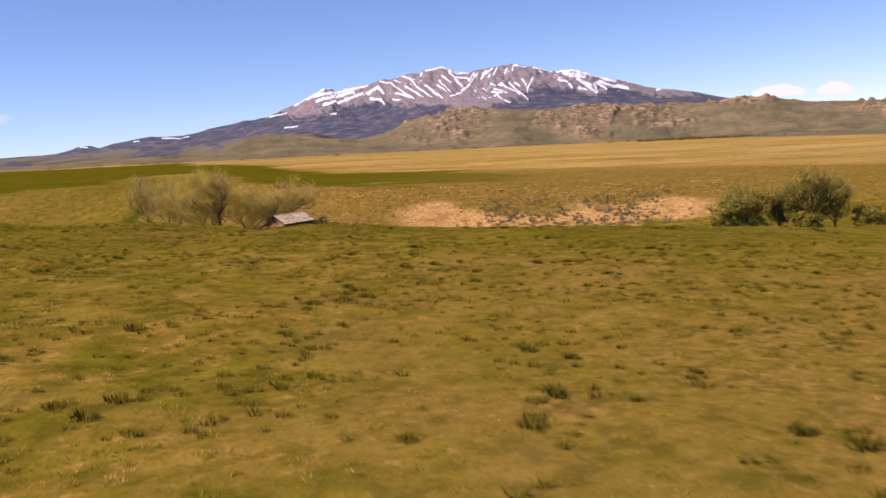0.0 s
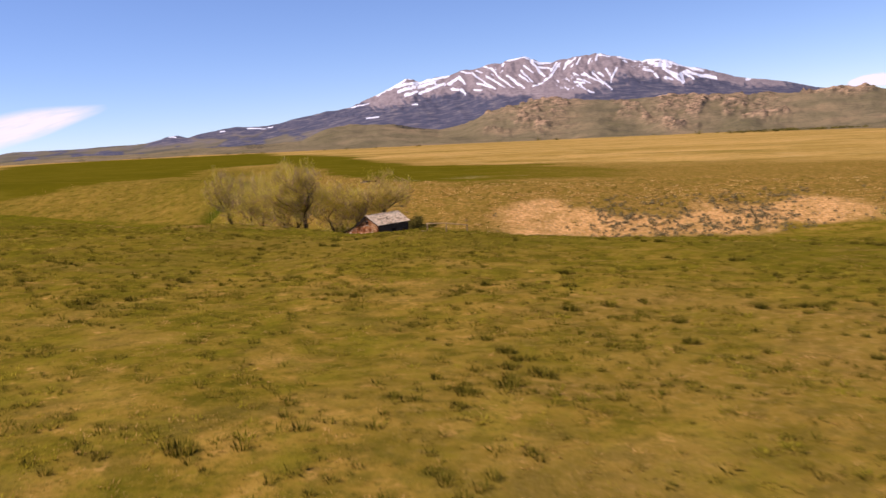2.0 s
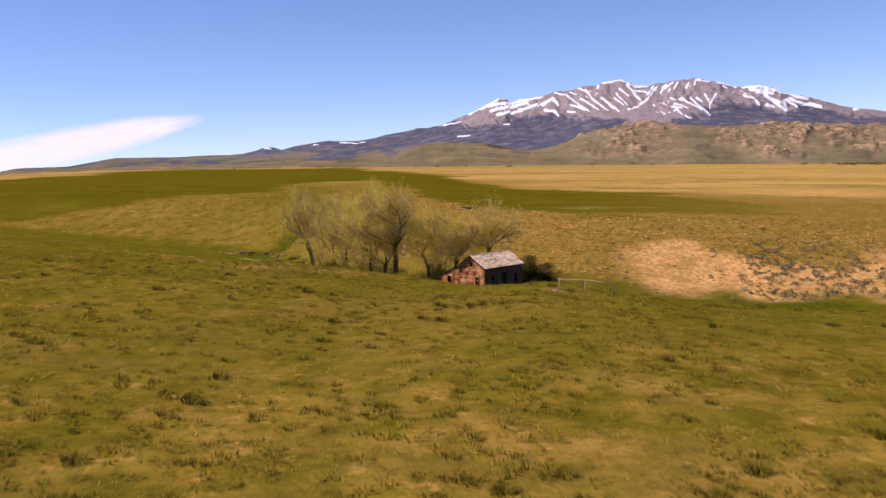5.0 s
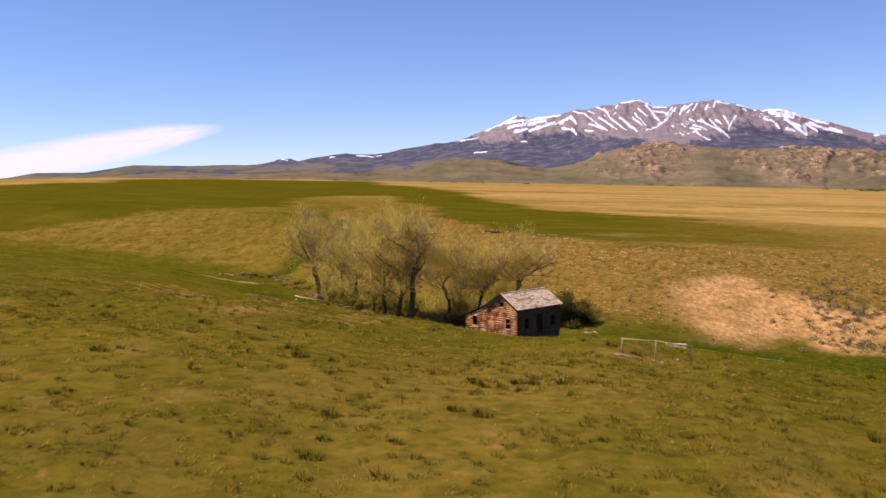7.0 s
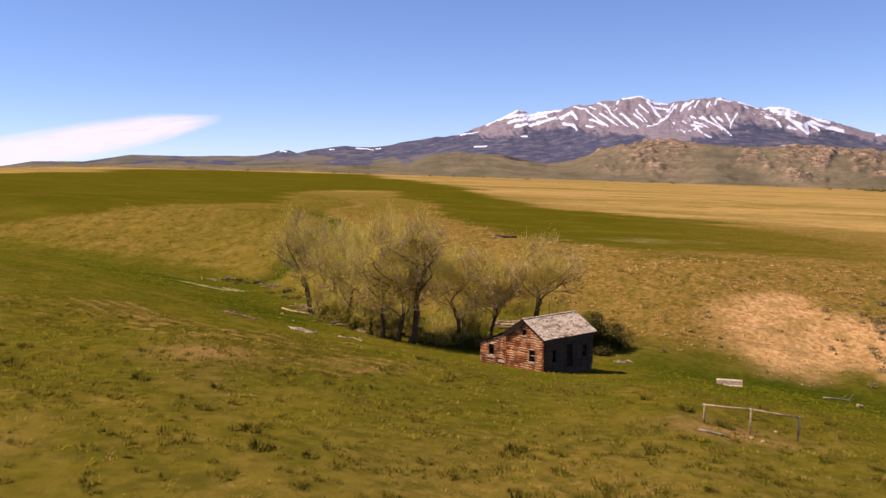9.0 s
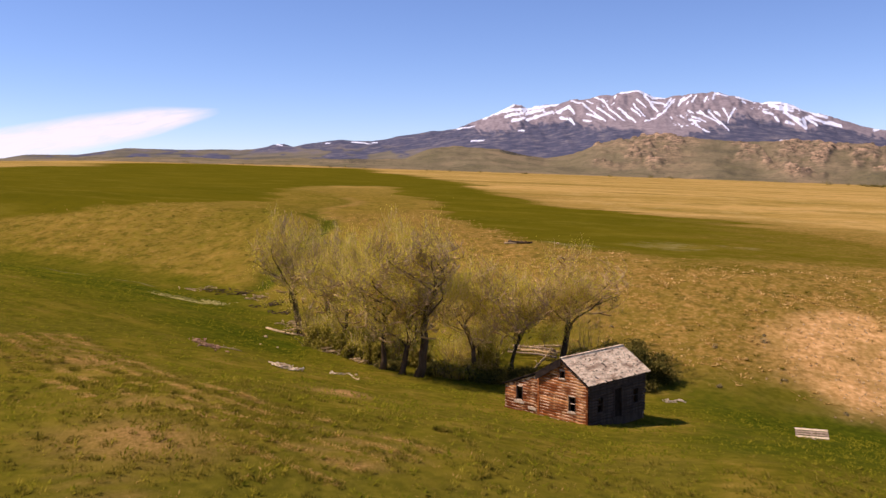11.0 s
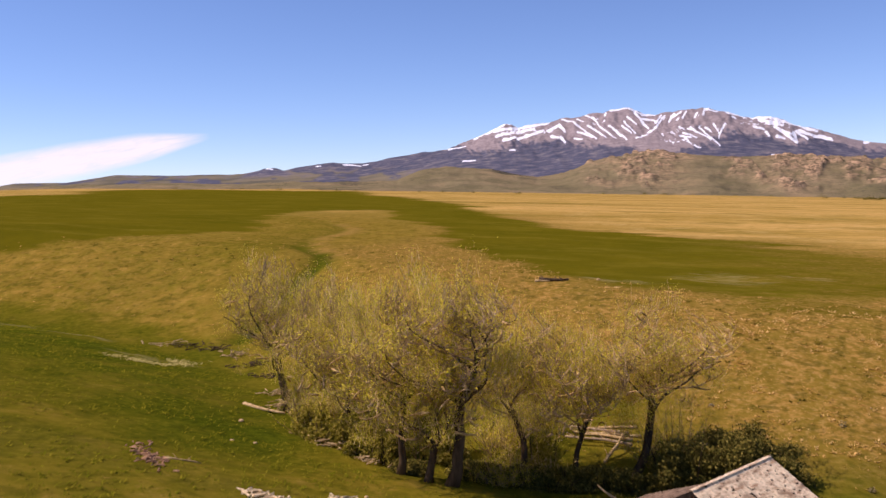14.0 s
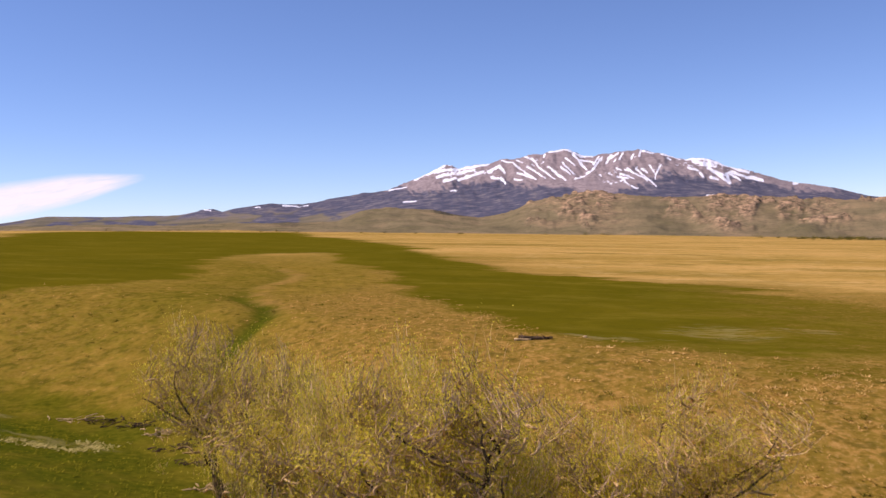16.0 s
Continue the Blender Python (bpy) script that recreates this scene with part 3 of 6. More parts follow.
    bare = sc * smooth((d - 4.5 + w3 * 7 + w1 * 16) / 6.0) * smooth((18 + 8 * np.exp(-((x - 3) / 13) ** 2) - d + w1 * 26 + w3 * 9) / 7.0) * np.clip(1.05 + w3 * 1.3, 0, 1)
    soil = 0.0
    for off in (-0.9, 0.9, 3.0):
        soil = np.maximum(soil, 0.9 * np.exp(-(seg_dist(x + 0.4 * off, y + off, TRACK) / 0.45) ** 2) * (0.36 + w3 * 1.4))
    soil = np.maximum(soil, 0.6 * np.exp(-(np.abs(seg_dist(x, y, TRACK_2) - 0.8) / 0.35) ** 2) * (0.35 + w3 * 2))
    soil = np.maximum(soil, 0.95 * np.exp(-(((x + 12.5) / 3.4) ** 2 + ((y - 103.5) / 2.2) ** 2)) + w3 * 0.3)
    for px, py, pr in ((-51.5, 122.2, 1.3), (-42.9, 110.4, 1.6), (-38.9, 105.2, 2.4), (-37.7, 125.4, 1.4)):
        soil = np.maximum(soil, 0.95 * np.exp(-(np.hypot((x - px) * 0.8, y - py) / pr) ** 2) * (0.75 + w3 * 2.4))
    worn = smooth((fbm(x / 3.1, y / 3.1, 3, 61) - 0.63) / 0.06) * smooth((-d - 45) / 30.0)
    soil = np.maximum(soil, worn * 0.16)
    soil = np.where(y < 140, soil, 0)
    cut = np.exp(-((seg_dist(x - 2.6, y, GULLY) - 0.5) / 1.4) ** 2) * smooth((y - 208) / 10.0) * smooth((w1 + w3 + 0.12) / 0.2)
    soil = np.maximum(soil, 0.4 * cut)
    salt = 0.0
    for cx, cy, ax, ay in ((-75, 177, 6, 2.2), (-89, 186, 8, 1.4), (-16, 206, 7, 7), (-27, 197, 6, 2.5), (-6, 212, 5, 4), (-100, 190, 6, 1.2)):
        salt = np.maximum(salt, np.exp(-((x - cx) / ax) ** 2 - ((y - cy) / ay) ** 2))
    wet = smooth((-x - 46 + w1 * 16) / 10.0) * np.exp(-((d + 12 + w1 * 12) / 12.0) ** 2) * smooth((x + 125) / 30.0) * (0.85 + w3)
    wet = np.maximum(wet, 1.0 * smooth((x + 21 + w1 * 8) / 6.0) * np.exp(-((d + 8 + w1 * 8) / 16.0) ** 4) * smooth((26 - x) / 12.0) * (0.90 + 0.7 * w3))
    wet = np.maximum(wet, 0.85 * np.exp(-(seg_dist(x, y, GULLY) / 1.5) ** 2) * np.interp(y, (218, 242), (1.0, 0.25)))
    r, az = np.hypot(x + 12.0, y - 45.0), np.degrees(np.arctan2(x + 12.0, y - 45.0))
    edge = np.interp(az, (13, 18, 22, 27, 60), (1900, 1400, 1080, 860, 800))
    apron = smooth((r - edge * (1 + w2 * 0.3)) / (0.12 * edge)) * smooth((az - 10) / 4.0) * smooth((90 - az) / 10.0)
    return {"apron": apron, "wet": np.clip(wet, 0, 1), "salt": salt, "field": field, "dry": dry, "lush": lush * (1 - bare), "gold": gold, "bare": bare, "soil": np.clip(soil, 0, 1)}


def spaced(lo, hi, fine, ends, grow):
    mid = list(np.arange(lo, hi, fine))
    up, step = [hi], fine
    while up[-1] < ends[1]:
        step *= grow
        up.append(up[-1] + step)
    down, step = [lo], fine
    while down[-1] > ends[0]:
        step *= grow
        down.append(down[-1] - step)
    return np.array(down[:0:-1] + mid + up)


gx, gy = spaced(-125.0, 75.0, 0.88, (-4700, 4700), 1.06), spaced(8.0, 285.0, 0.95, (-2500, 4900), 1.05)
GX, GY = np.meshgrid(gx, gy)
ground = put("ground", grid_mesh("ground", GX, GY, surface(GX, GY), M_GROUND, cover(GX, GY)))
tagged(ground, "rolling green and golden grassland with a creek hollow", "ground", kind="structure")

# ---- hills and mountain, laid round the middle of the flight ----
HUB = (-12.0, 45.0)
FOOT_AZ = (-55, -45, -38, -31, -25, -20, -14, -12.5, -10.8, -8, -5.2, -3.3, -0.7, 2.2, 6.5, 9.7, 13, 18, 21, 22.8, 26.3, 32, 45, 60)
FOOT_EL = (0.9, 1.0, 0.85, 1.05, 1.0, 0.95, 1.0, 1.55, 1.8, 1.6, 1.0, 1.3, 2.15, 2.2, 1.95, 1.78, 1.57, 1.28, 1.34, 0.95, 0.65, 0.5, 0.5, 0.6)
CREST_AZ = (-55, -45, -38.2, -36.4, -33.7, -31, -27.8, -24.97, -23.61, -22.57, -22.3, -21.53, -21.02, -20.31, -19.44, -18.73, -18.02, -17.14, -16.07, -15.18, -14.47, -13.39, -12.32, -11.61, -10.78, -9.1, -8.03, -7.14, -6.79, -6.26, -5.73, -4.32, -3.79, -3.27, -2.75, -2.05, -1.53, -1.02, -0.5, 0.18, 0.63, 1.04, 1.55, 2.19, 2.73, 3.23, 3.89, 4.55, 4.97, 5.37, 6.02, 6.51, 7.16, 7.8, 8.27, 8.9, 9.53, 10.31, 11.08, 11.84, 12.6, 13.35, 14.08, 14.6, 16.2, 17.8, 19.4, 22, 26, 45)
CREST_EL = (0.9, 0.9, 0.85, 1.15, 1.16, 1.58, 1.5, 1.53, 1.53, 1.74, 1.85, 1.89, 1.71, 1.89, 2, 2.1, 2.17, 2.1, 2.1, 2.21, 2.39, 2.53, 2.74, 2.73, 2.87, 3.5, 3.92, 4.36, 4.36, 4.11, 4.25, 4.37, 4.54, 4.67, 4.59, 4.79, 4.88, 4.84, 5.03, 5.09, 5.14, 4.96, 4.71, 4.63, 4.75, 4.78, 4.86, 4.88, 4.96, 4.89, 4.67, 4.62, 4.37, 4.21, 4.27, 4.25, 4.03, 3.65, 3.46, 3.24, 2.97, 2.69, 2.54, 2.47, 2.14, 1.65, 1.36, 1, 0.6, 0.2)


# snow on the mountain's face: bearing and height of both ends of each streak
SNOW_WEST = ((-9.03, 3.50, -8.21, 3.88), (-8.21, 3.85, -7.14, 4.33), (-7.75, 3.95, -6.43, 4.11), (-7.60, 3.63, -6.54, 3.83), (-6.43, 4.04, -4.32, 4.33), (-6.26, 3.80, -5.20, 4.03), (-6.25, 3.41, -4.67, 3.88), (-7.14, 3.35, -6.43, 3.52), (-4.31, 3.84, -3.69, 4.22), (-3.69, 4.22, -3.37, 3.76), (-4.14, 3.49, -3.78, 3.42), (-3.61, 3.42, -3.36, 3.10))
SNOW_MID = ((-3.51, 4.53, -2.85, 4.38), (-2.85, 4.38, -2.04, 3.75), (-2.11, 3.78, -1.41, 3.28), (-2.56, 3.75, -1.62, 3.36), (-2.80, 3.37, -2.31, 3.26), (-2.54, 4.52, -2.19, 4.37), (-2.05, 4.79, -1.67, 4.57), (-1.87, 4.09, -0.82, 3.35), (-1.60, 4.60, -1.18, 4.01), (-1.18, 4.01, -0.24, 3.27), (-0.59, 4.07, -0.14, 3.72), (-0.17, 3.72, 0.42, 3.19), (-0.35, 3.82, 0.10, 3.37), (0.30, 4.29, 0.99, 3.52), (0.20, 4.02, 0.72, 3.53), (0.53, 4.56, 1.05, 4.11), (1.06, 3.28, 1.30, 3.28), (1.40, 3.38, 1.67, 3.44), (-0.84, 4.69, -0.74, 4.83))
SNOW_CENTRE = ((-0.50, 5.00, 0.59, 5.11), (0.59, 5.11, 1.38, 4.68), (1.38, 4.68, 2.19, 4.60), (0.94, 4.83, 1.39, 4.24), (1.39, 4.24, 1.73, 3.79), (1.38, 4.44, 2.23, 4.22), (1.74, 3.58, 2.27, 3.84), (2.20, 3.85, 2.73, 4.55), (2.20, 4.15, 2.56, 4.62), (2.97, 4.17, 3.33, 4.67), (3.17, 4.44, 3.73, 4.73), (3.83, 4.39, 4.09, 4.75), (4.56, 4.40, 4.72, 4.67), (5.05, 4.53, 5.14, 4.86), (5.17, 4.86, 5.86, 4.67), (6.35, 4.62, 7.32, 4.29), (6.68, 4.31, 6.87, 4.17))
SNOW_VEE = ((6.27, 3.92, 5.86, 3.06), (4.80, 3.76, 5.91, 2.62), (5.58, 3.94, 5.99, 3.26), (4.24, 3.80, 5.41, 3.00), (5.13, 3.75, 5.50, 3.47), (3.58, 3.82, 3.85, 3.68), (4.08, 3.74, 4.81, 3.45), (3.59, 3.31, 4.29, 3.16), (3.82, 3.47, 4.62, 3.15), (3.92, 3.16, 4.30, 2.75), (4.43, 2.71, 4.80, 2.50), (3.47, 4.23, 3.60, 4.39))
SNOW_EAST = ((7.80, 4.21, 8.90, 4.18), (8.90, 4.18, 9.53, 3.93), (9.53, 3.93, 10.78, 3.47), (10.78, 3.47, 11.45, 3.26), (8.21, 4.07, 9.38, 3.84), (7.97, 3.71, 8.48, 3.47), (8.61, 3.30, 8.74, 3.10), (8.66, 3.86, 9.54, 3.67), (9.07, 3.62, 9.87, 3.04), (9.87, 3.04, 10.25, 2.63), (9.48, 3.37, 9.99, 3.16), (9.24, 3.05, 9.62, 2.91), (10.11, 3.23, 10.31, 2.66), (10.32, 3.25, 10.86, 2.81), (10.47, 3.32, 11.25, 2.97), (11.25, 2.97, 12.19, 2.72), (11.55, 2.96, 12.19, 2.81), (13.94, 2.51, 14.14, 2.51))
SNOW_LOW = ((-6.78, 2.72, -6.42, 2.70), (-10.70, 2.82, -9.60, 3.02), (-17.32, 2.00, -16.25, 1.93), (-16.08, 2.00, -15.76, 2.00), (-19.02, 1.93, -18.73, 1.93), (-22.06, 1.82, -21.71, 1.82), (-9.82, 2.09, -8.99, 2.12), (8.80, 1.96, 9.37, 1.95))


def polar(az, r):
    a = np.radians(az)
    return HUB[0] + r * np.sin(a), HUB[1] + r * np.cos(a)


def build_hills():
    az, u = np.meshgrid(np.arange(-50, 45, 0.11), np.linspace(0, 1.35, 66))
    r = 1850 + 850 * u
    x, y = polar(az, r)
    base = surface(x, y)
    crest = 10.0 + 2700 * np.tan(np.radians(np.interp(az, FOOT_AZ, FOOT_EL)))
    shape = np.where(u < 1, smooth(u * 0.93) ** 1.25, 1.0 - (u - 1) * 0.6)
    rocky = smooth((az + 4.5) / 3.0) * smooth((u - 0.34 + 0.9 * (fbm(az * 0.6, u * 1.5, 3, 83) - 0.5)) / 0.22) * np.clip(0.9 * smooth((fbm(az * 0.45, u * 2.2 + 4.0, 4, 79) - 0.55) / 0.08) + 1.1 * np.exp(-((az - 1.2) / 2.2) ** 2) + 0.9 * np.exp(-((az - 9.8) / 1.3) ** 2) + 0.8 * np.exp(-((az - 14.5) / 1.6) ** 2), 0, 1)
    n1 = fbm(az * 0.42, u * 3.2, 5, 71) - 0.5
    n2 = np.abs(fbm(az * 0.5 + u * 1.5, u * 7.0, 4, 81) - 0.5) * 2
    z = base + (crest - base) * np.clip(shape + n1 * 0.22 * smooth(u * 3) * smooth((1.15 - u) * 3), 0, 1.03)
    z = z + (0.30 - n2) * 9 * rocky * smooth((1.25 - u) * 4) + n1 * 10 * smooth(u * 4)
    n3 = np.abs(fbm(az * 1.5, u * 11.0, 4, 85) - 0.5) * 2
    z = z + (0.30 - n3) * 11 * (0.25 + 0.75 * rocky) * smooth((u - 0.3) * 4) * smooth((1.25 - u) * 4)
    knob = smooth((fbm(x / 38.0, y / 38.0, 4, 87) - 0.52) / 0.10)
    z = z + knob * 11 * rocky * smooth((1.2 - u) * 5) + (fbm(x / 18.0, y / 18.0, 3, 97) - 0.5) * 7 * rocky + (fbm(x / 60.0, y / 60.0, 3, 89) - 0.5) * 6 * smooth((u - 0.2) * 3)
    z = np.where(u < 0.02, base - 2, z)
    wood = np.exp(-((az + 7.0) / 3.0) ** 2) * smooth((u - 0.6) / 0.3) * 0.62 + np.exp(-((az + 17) / 3.5) ** 2) * smooth((u - 0.25) / 0.3) * 0.55 + 0.35 * rocky
    rock = np.clip(rocky * (0.02 + n1 * 1.6) + 0.45 * rocky * smooth((0.30 - n3) / 0.2) + 0.8 * rocky * knob, 0, 1)
    ob = put("foothills", grid_mesh("foothills", x, y, z, M_HILL, {"rock": rock, "wood": wood}))
    tagged(ob, "brown rocky foothills with sage and scattered scrub", "hills", kind="structure")


def line_of(az):
    """Height of the upper edge of the dark woods on the mountain."""
    return np.interp(az, (-14, -9, -5, -3, -0.5, 1, 2.2, 4, 5.5, 6.5, 8.5, 10.5, 12.5, 15), (3.0, 2.95, 3.15, 3.05, 2.85, 2.75, 2.2, 2.3, 2.9, 3.35, 3.2, 2.8, 2.55, 2.1))


def build_mountain():
    az, u = np.meshgrid(np.concatenate([np.arange(-50, -13, 0.11), np.arange(-13, 17, 0.06), np.arange(17, 40, 0.11)]), np.concatenate([np.linspace(0, 0.5, 26), np.linspace(0.51, 1.12, 84)]))
    r = 2900 + 1400 * u
    x, y = polar(az, r)
    top, broad = np.interp(az, CREST_AZ, CREST_EL), soft_line(az, CREST_AZ, CREST_EL, 1.6)
    low = np.minimum(soft_line(az, FOOT_AZ, FOOT_EL, 3.0) - 0.5, broad * 0.35)
    top = broad + (top - broad) * smooth((u - 0.84) / 0.14)
    peak = smooth((top - 1.6) / 2.4)
    lean = az * 1.0 - (1 - u) * 3.4
    rib = np.abs(fbm(lean * 0.75, u * 2.4, 5, 91) - 0.5) * 2
    rib2 = np.abs(fbm(az * 2.0, u * 5.0, 4, 95) - 0.5) * 2
    el = low + (top - low) * np.where(u < 1, np.clip(u, 0, 1) ** 1.05, 1 - (u - 1) * 2.0)
    flank = (np.clip(np.sin(np.pi * np.clip(u, 0, 1)), 0, 1) ** 0.8 + 0.12) * (0.40 + 0.60 * smooth((el - 2.7) / 0.7))
    z = 10 + r * np.tan(np.radians(el)) + (0.30 - rib) * 20 * flank * (0.25 + 0.75 * peak) + (0.25 - rib2) * 5 * flank * (0.3 + 0.7 * peak)
    jag = (fbm(az * 5.0, u * 0 + 3.3, 3, 99) - 0.5) * 9 * peak + (fbm(az * 1.6, u * 0 + 8.1, 3, 98) - 0.5) * 3
    z = z + jag * smooth((u - 0.86) / 0.14) + (fbm(az * 2.2, u * 6.0, 4, 107) - 0.5) * 22 * peak * smooth((u - 0.4) / 0.3) * smooth((1.02 - u) / 0.1)
    # snow lies in slanting gullies under the crest
    patch = fbm(az * 0.7, u * 3.5, 4, 103) - 0.5
    grain = fbm(az * 6.0 + el * 4.0, el * 5.0, 4, 101) - 0.5
    high = np.degrees(np.arctan2(z - 10, r))
    wa, we = az + (fbm(az * 3.5, el * 3.5, 3, 113) - 0.5) * 0.16, high + (fbm(az * 3.5 + 40, el * 3.5, 3, 117) - 0.5) * 0.12
    snow = np.zeros_like(az)
    for streaks, width in ((SNOW_WEST, 0.105), (SNOW_MID, 0.060), (SNOW_CENTRE, 0.072), (SNOW_VEE, 0.058), (SNOW_EAST, 0.094), (SNOW_LOW, 0.042)):
        for a0, e0, a1, e1 in streaks:
            d = seg_dist(wa, we, ((a0, e0), (a1, e1)))
            along = np.clip(((wa - a0) * (a1 - a0) + (we - e0) * (e1 - e0)) / ((a1 - a0) ** 2 + (e1 - e0) ** 2), 0, 1)
            snow = np.maximum(snow, np.exp(-(d / (width * (1.15 - 0.45 * along))) ** 2))
    speckle = smooth((fbm(az * 9.0 + el * 7.0, el * 9.0, 3, 119) - 0.60) / 0.06) * smooth((high - line_of(az) - 0.35) / 0.3) * peak
    snow = np.maximum(snow, 0.75 * speckle * smooth((patch + 0.02) / 0.1))
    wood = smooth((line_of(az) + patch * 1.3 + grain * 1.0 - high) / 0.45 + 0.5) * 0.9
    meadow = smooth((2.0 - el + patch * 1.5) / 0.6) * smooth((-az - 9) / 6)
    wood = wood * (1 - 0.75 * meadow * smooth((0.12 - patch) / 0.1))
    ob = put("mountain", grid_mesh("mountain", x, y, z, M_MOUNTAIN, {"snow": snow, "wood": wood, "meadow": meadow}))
    tagged(ob, "bare brown mountain with snow streaks and dark woods tinted with haze", "mountain", kind="structure")


build_hills()
build_mountain()


def cloud(name, spine, seed, label, low=0.30, high=0.95):
    """A far cloud along a spine of bearing, height and half thickness."""
    s, v = np.meshgrid(np.linspace(0, 1, 80), np.linspace(-1, 1, 24))
    knots = np.linspace(0, 1, len(spine))
    az, el, half = (np.interp(s, knots, [k[i] for k in spine]) for i in range(3))
    el = el + v * half
    r = 4750 + 40 * np.cos(v * 1.5)
    x, y = polar(az, r)
    z = 10 + r * np.tan(np.radians(el))
    body = np.clip(1 - np.abs(v) ** 2.0, 0, 1) * np.clip(np.minimum((1 - s) * 9, s * 9 if seed else 1.0), 0, 1)
    me = grid_mesh(name, x, y, z, cloud_material(seed, low, high), {"body": body})
    uv = me.uv_layers.new(name="plan")
    ids = np.zeros(len(me.loops), np.int32)
    me.loops.foreach_get("vertex_index", ids)
    span = spine[-1][0] - spine[0][0]
    flat = np.stack([s.ravel()[ids] * span / 6.0, v.ravel()[ids] * 0.28 * (span / 12.0) ** 0.5], 1)
    uv.data.foreach_set("uv", flat.astype(np.float32).ravel())
    ob = put(name, me)
    ob.visible_shadow = False
    tagged(ob, label, "cloud", kind="structure")


cloud("cloud", ((-49.6, -0.6, 0.65), (-45.6, 0.2, 0.8), (-41.6, 0.95, 0.95), (-37.6, 1.68, 1.1), (-33.6, 2.38, 1.2), (-29.6, 3.15, 1.0), (-25.2, 3.9, 0.25)), 0, "long thin white cloud streak above the horizon", 0.05, 0.68)
cloud("cloud", ((19.3, 1.6, 0.2), (20.3, 1.75, 0.42), (21.3, 1.75, 0.5), (22.7, 1.5, 0.2)), 1, "small white cumulus cloud above the far hills", 0.2, 0.5)
cloud("cloud", ((23.0, 1.45, 0.2), (23.9, 1.6, 0.5), (24.5, 1.55, 0.45), (25.1, 1.35, 0.2)), 2, "small white cumulus cloud above the far hills", 0.18, 0.45)


# ---- log cabin ----
HALF, LONG, LEAN_TO, EAVE, RIDGE = 2.0, 5.9, 3.05, 2.74, 3.93
COURSE = 0.192


def log_run(parent, cache, x0, x1, z, axis, at, name="log", mat=M_LOG):
    """One round-edged hewn log along x (axis 0) or y (axis 1), as an object of its own."""
    length = x1 - x0
    if length < 0.06:
        return
    key = (round(length, 2), mat.name)
    if key not in cache:
        verts, faces = [], []
        ring = ((-0.050, -0.073), (-0.076, -0.034), (-0.078, 0.034), (-0.050, 0.073), (0.06, 0.073), (0.06, -0.073))
        for s, xx in enumerate((-length / 2, -length / 6, length / 6, length / 2)):
            w = 0.006 * math.sin(7.3 * length + 2.1 * s)
            verts += [(xx, p + w, q + 0.5 * w) for p, q in ring]
        for s in range(3):
            for k in range(6):
                j = (k + 1) % 6
                faces.append((s * 6 + k, s * 6 + j, s * 6 + 6 + j, s * 6 + 6 + k))
        faces += [tuple(range(6)), tuple(range(18, 24))[::-1]]
        cache[key] = mesh_of(name, verts, faces, mat)
        cache[key].validate()
    mid = (x0 + x1) / 2
    m = pose(mid, at, z, 0, random.uniform(-0.15, 0.15), 0) if axis == 0 else pose(at, mid, z, 0, 0, 90)
    put(name, cache[key], parent, m)


def course_gaps(z, lo, hi, holes):
    """Stretches of a course that are left between openings."""
    runs = [(lo, hi)]
    for a, b, z0, z1 in holes:
        if z0 - 0.04 < z < z1 + 0.04:
            runs = [q for r in runs for q in ((r[0], min(r[1], a)), (max(r[0], b), r[1])) if q[1] - q[0] > 0.06]
    return runs


def wall_slab(parent, name, outline, holes, axis, at, thick, mat, label=""):
    """A wall of the given outline with openings cut right through, made of strips between the openings' edges."""
    bm = bmesh.new()
    lo, hi = min(p[0] for p in outline), max(p[0] for p in outline)
    cuts = sorted({lo, hi, *[p[0] for p in outline], *[v for a, b, _, _ in holes for v in (a, b)]})
    xs, zs = zip(*outline)

    def slab(a, b, z0, za, zb):
        pts = ((a, z0), (b, z0), (b, zb), (a, za))
        quad = []
        for off in (0.0, thick):
            quad.append([bm.verts.new((p, at + off, q) if axis == 0 else (at + off, p, q)) for p, q in pts])
        bm.faces.new(quad[0])
        bm.faces.new(quad[1][::-1])
        for k in range(4):
            j = (k + 1) % 4
            bm.faces.new((quad[0][k], quad[1][k], quad[1][j], quad[0][j]))

    for a, b in zip(cuts[:-1], cuts[1:]):
        za, zb = np.interp(a, xs, zs), np.interp(b, xs, zs)
        mine = sorted((z0, z1) for h0, h1, z0, z1 in holes if h0 < (a + b) / 2 < h1)
        floor_z = -0.6
        for z0, z1 in mine:
            slab(a, b, floor_z, z0, z0)
            floor_z = z1
        slab(a, b, floor_z, za, zb)
    bmesh.ops.recalc_face_normals(bm, faces=bm.faces)
    return part(name, bm, mat, parent, label)


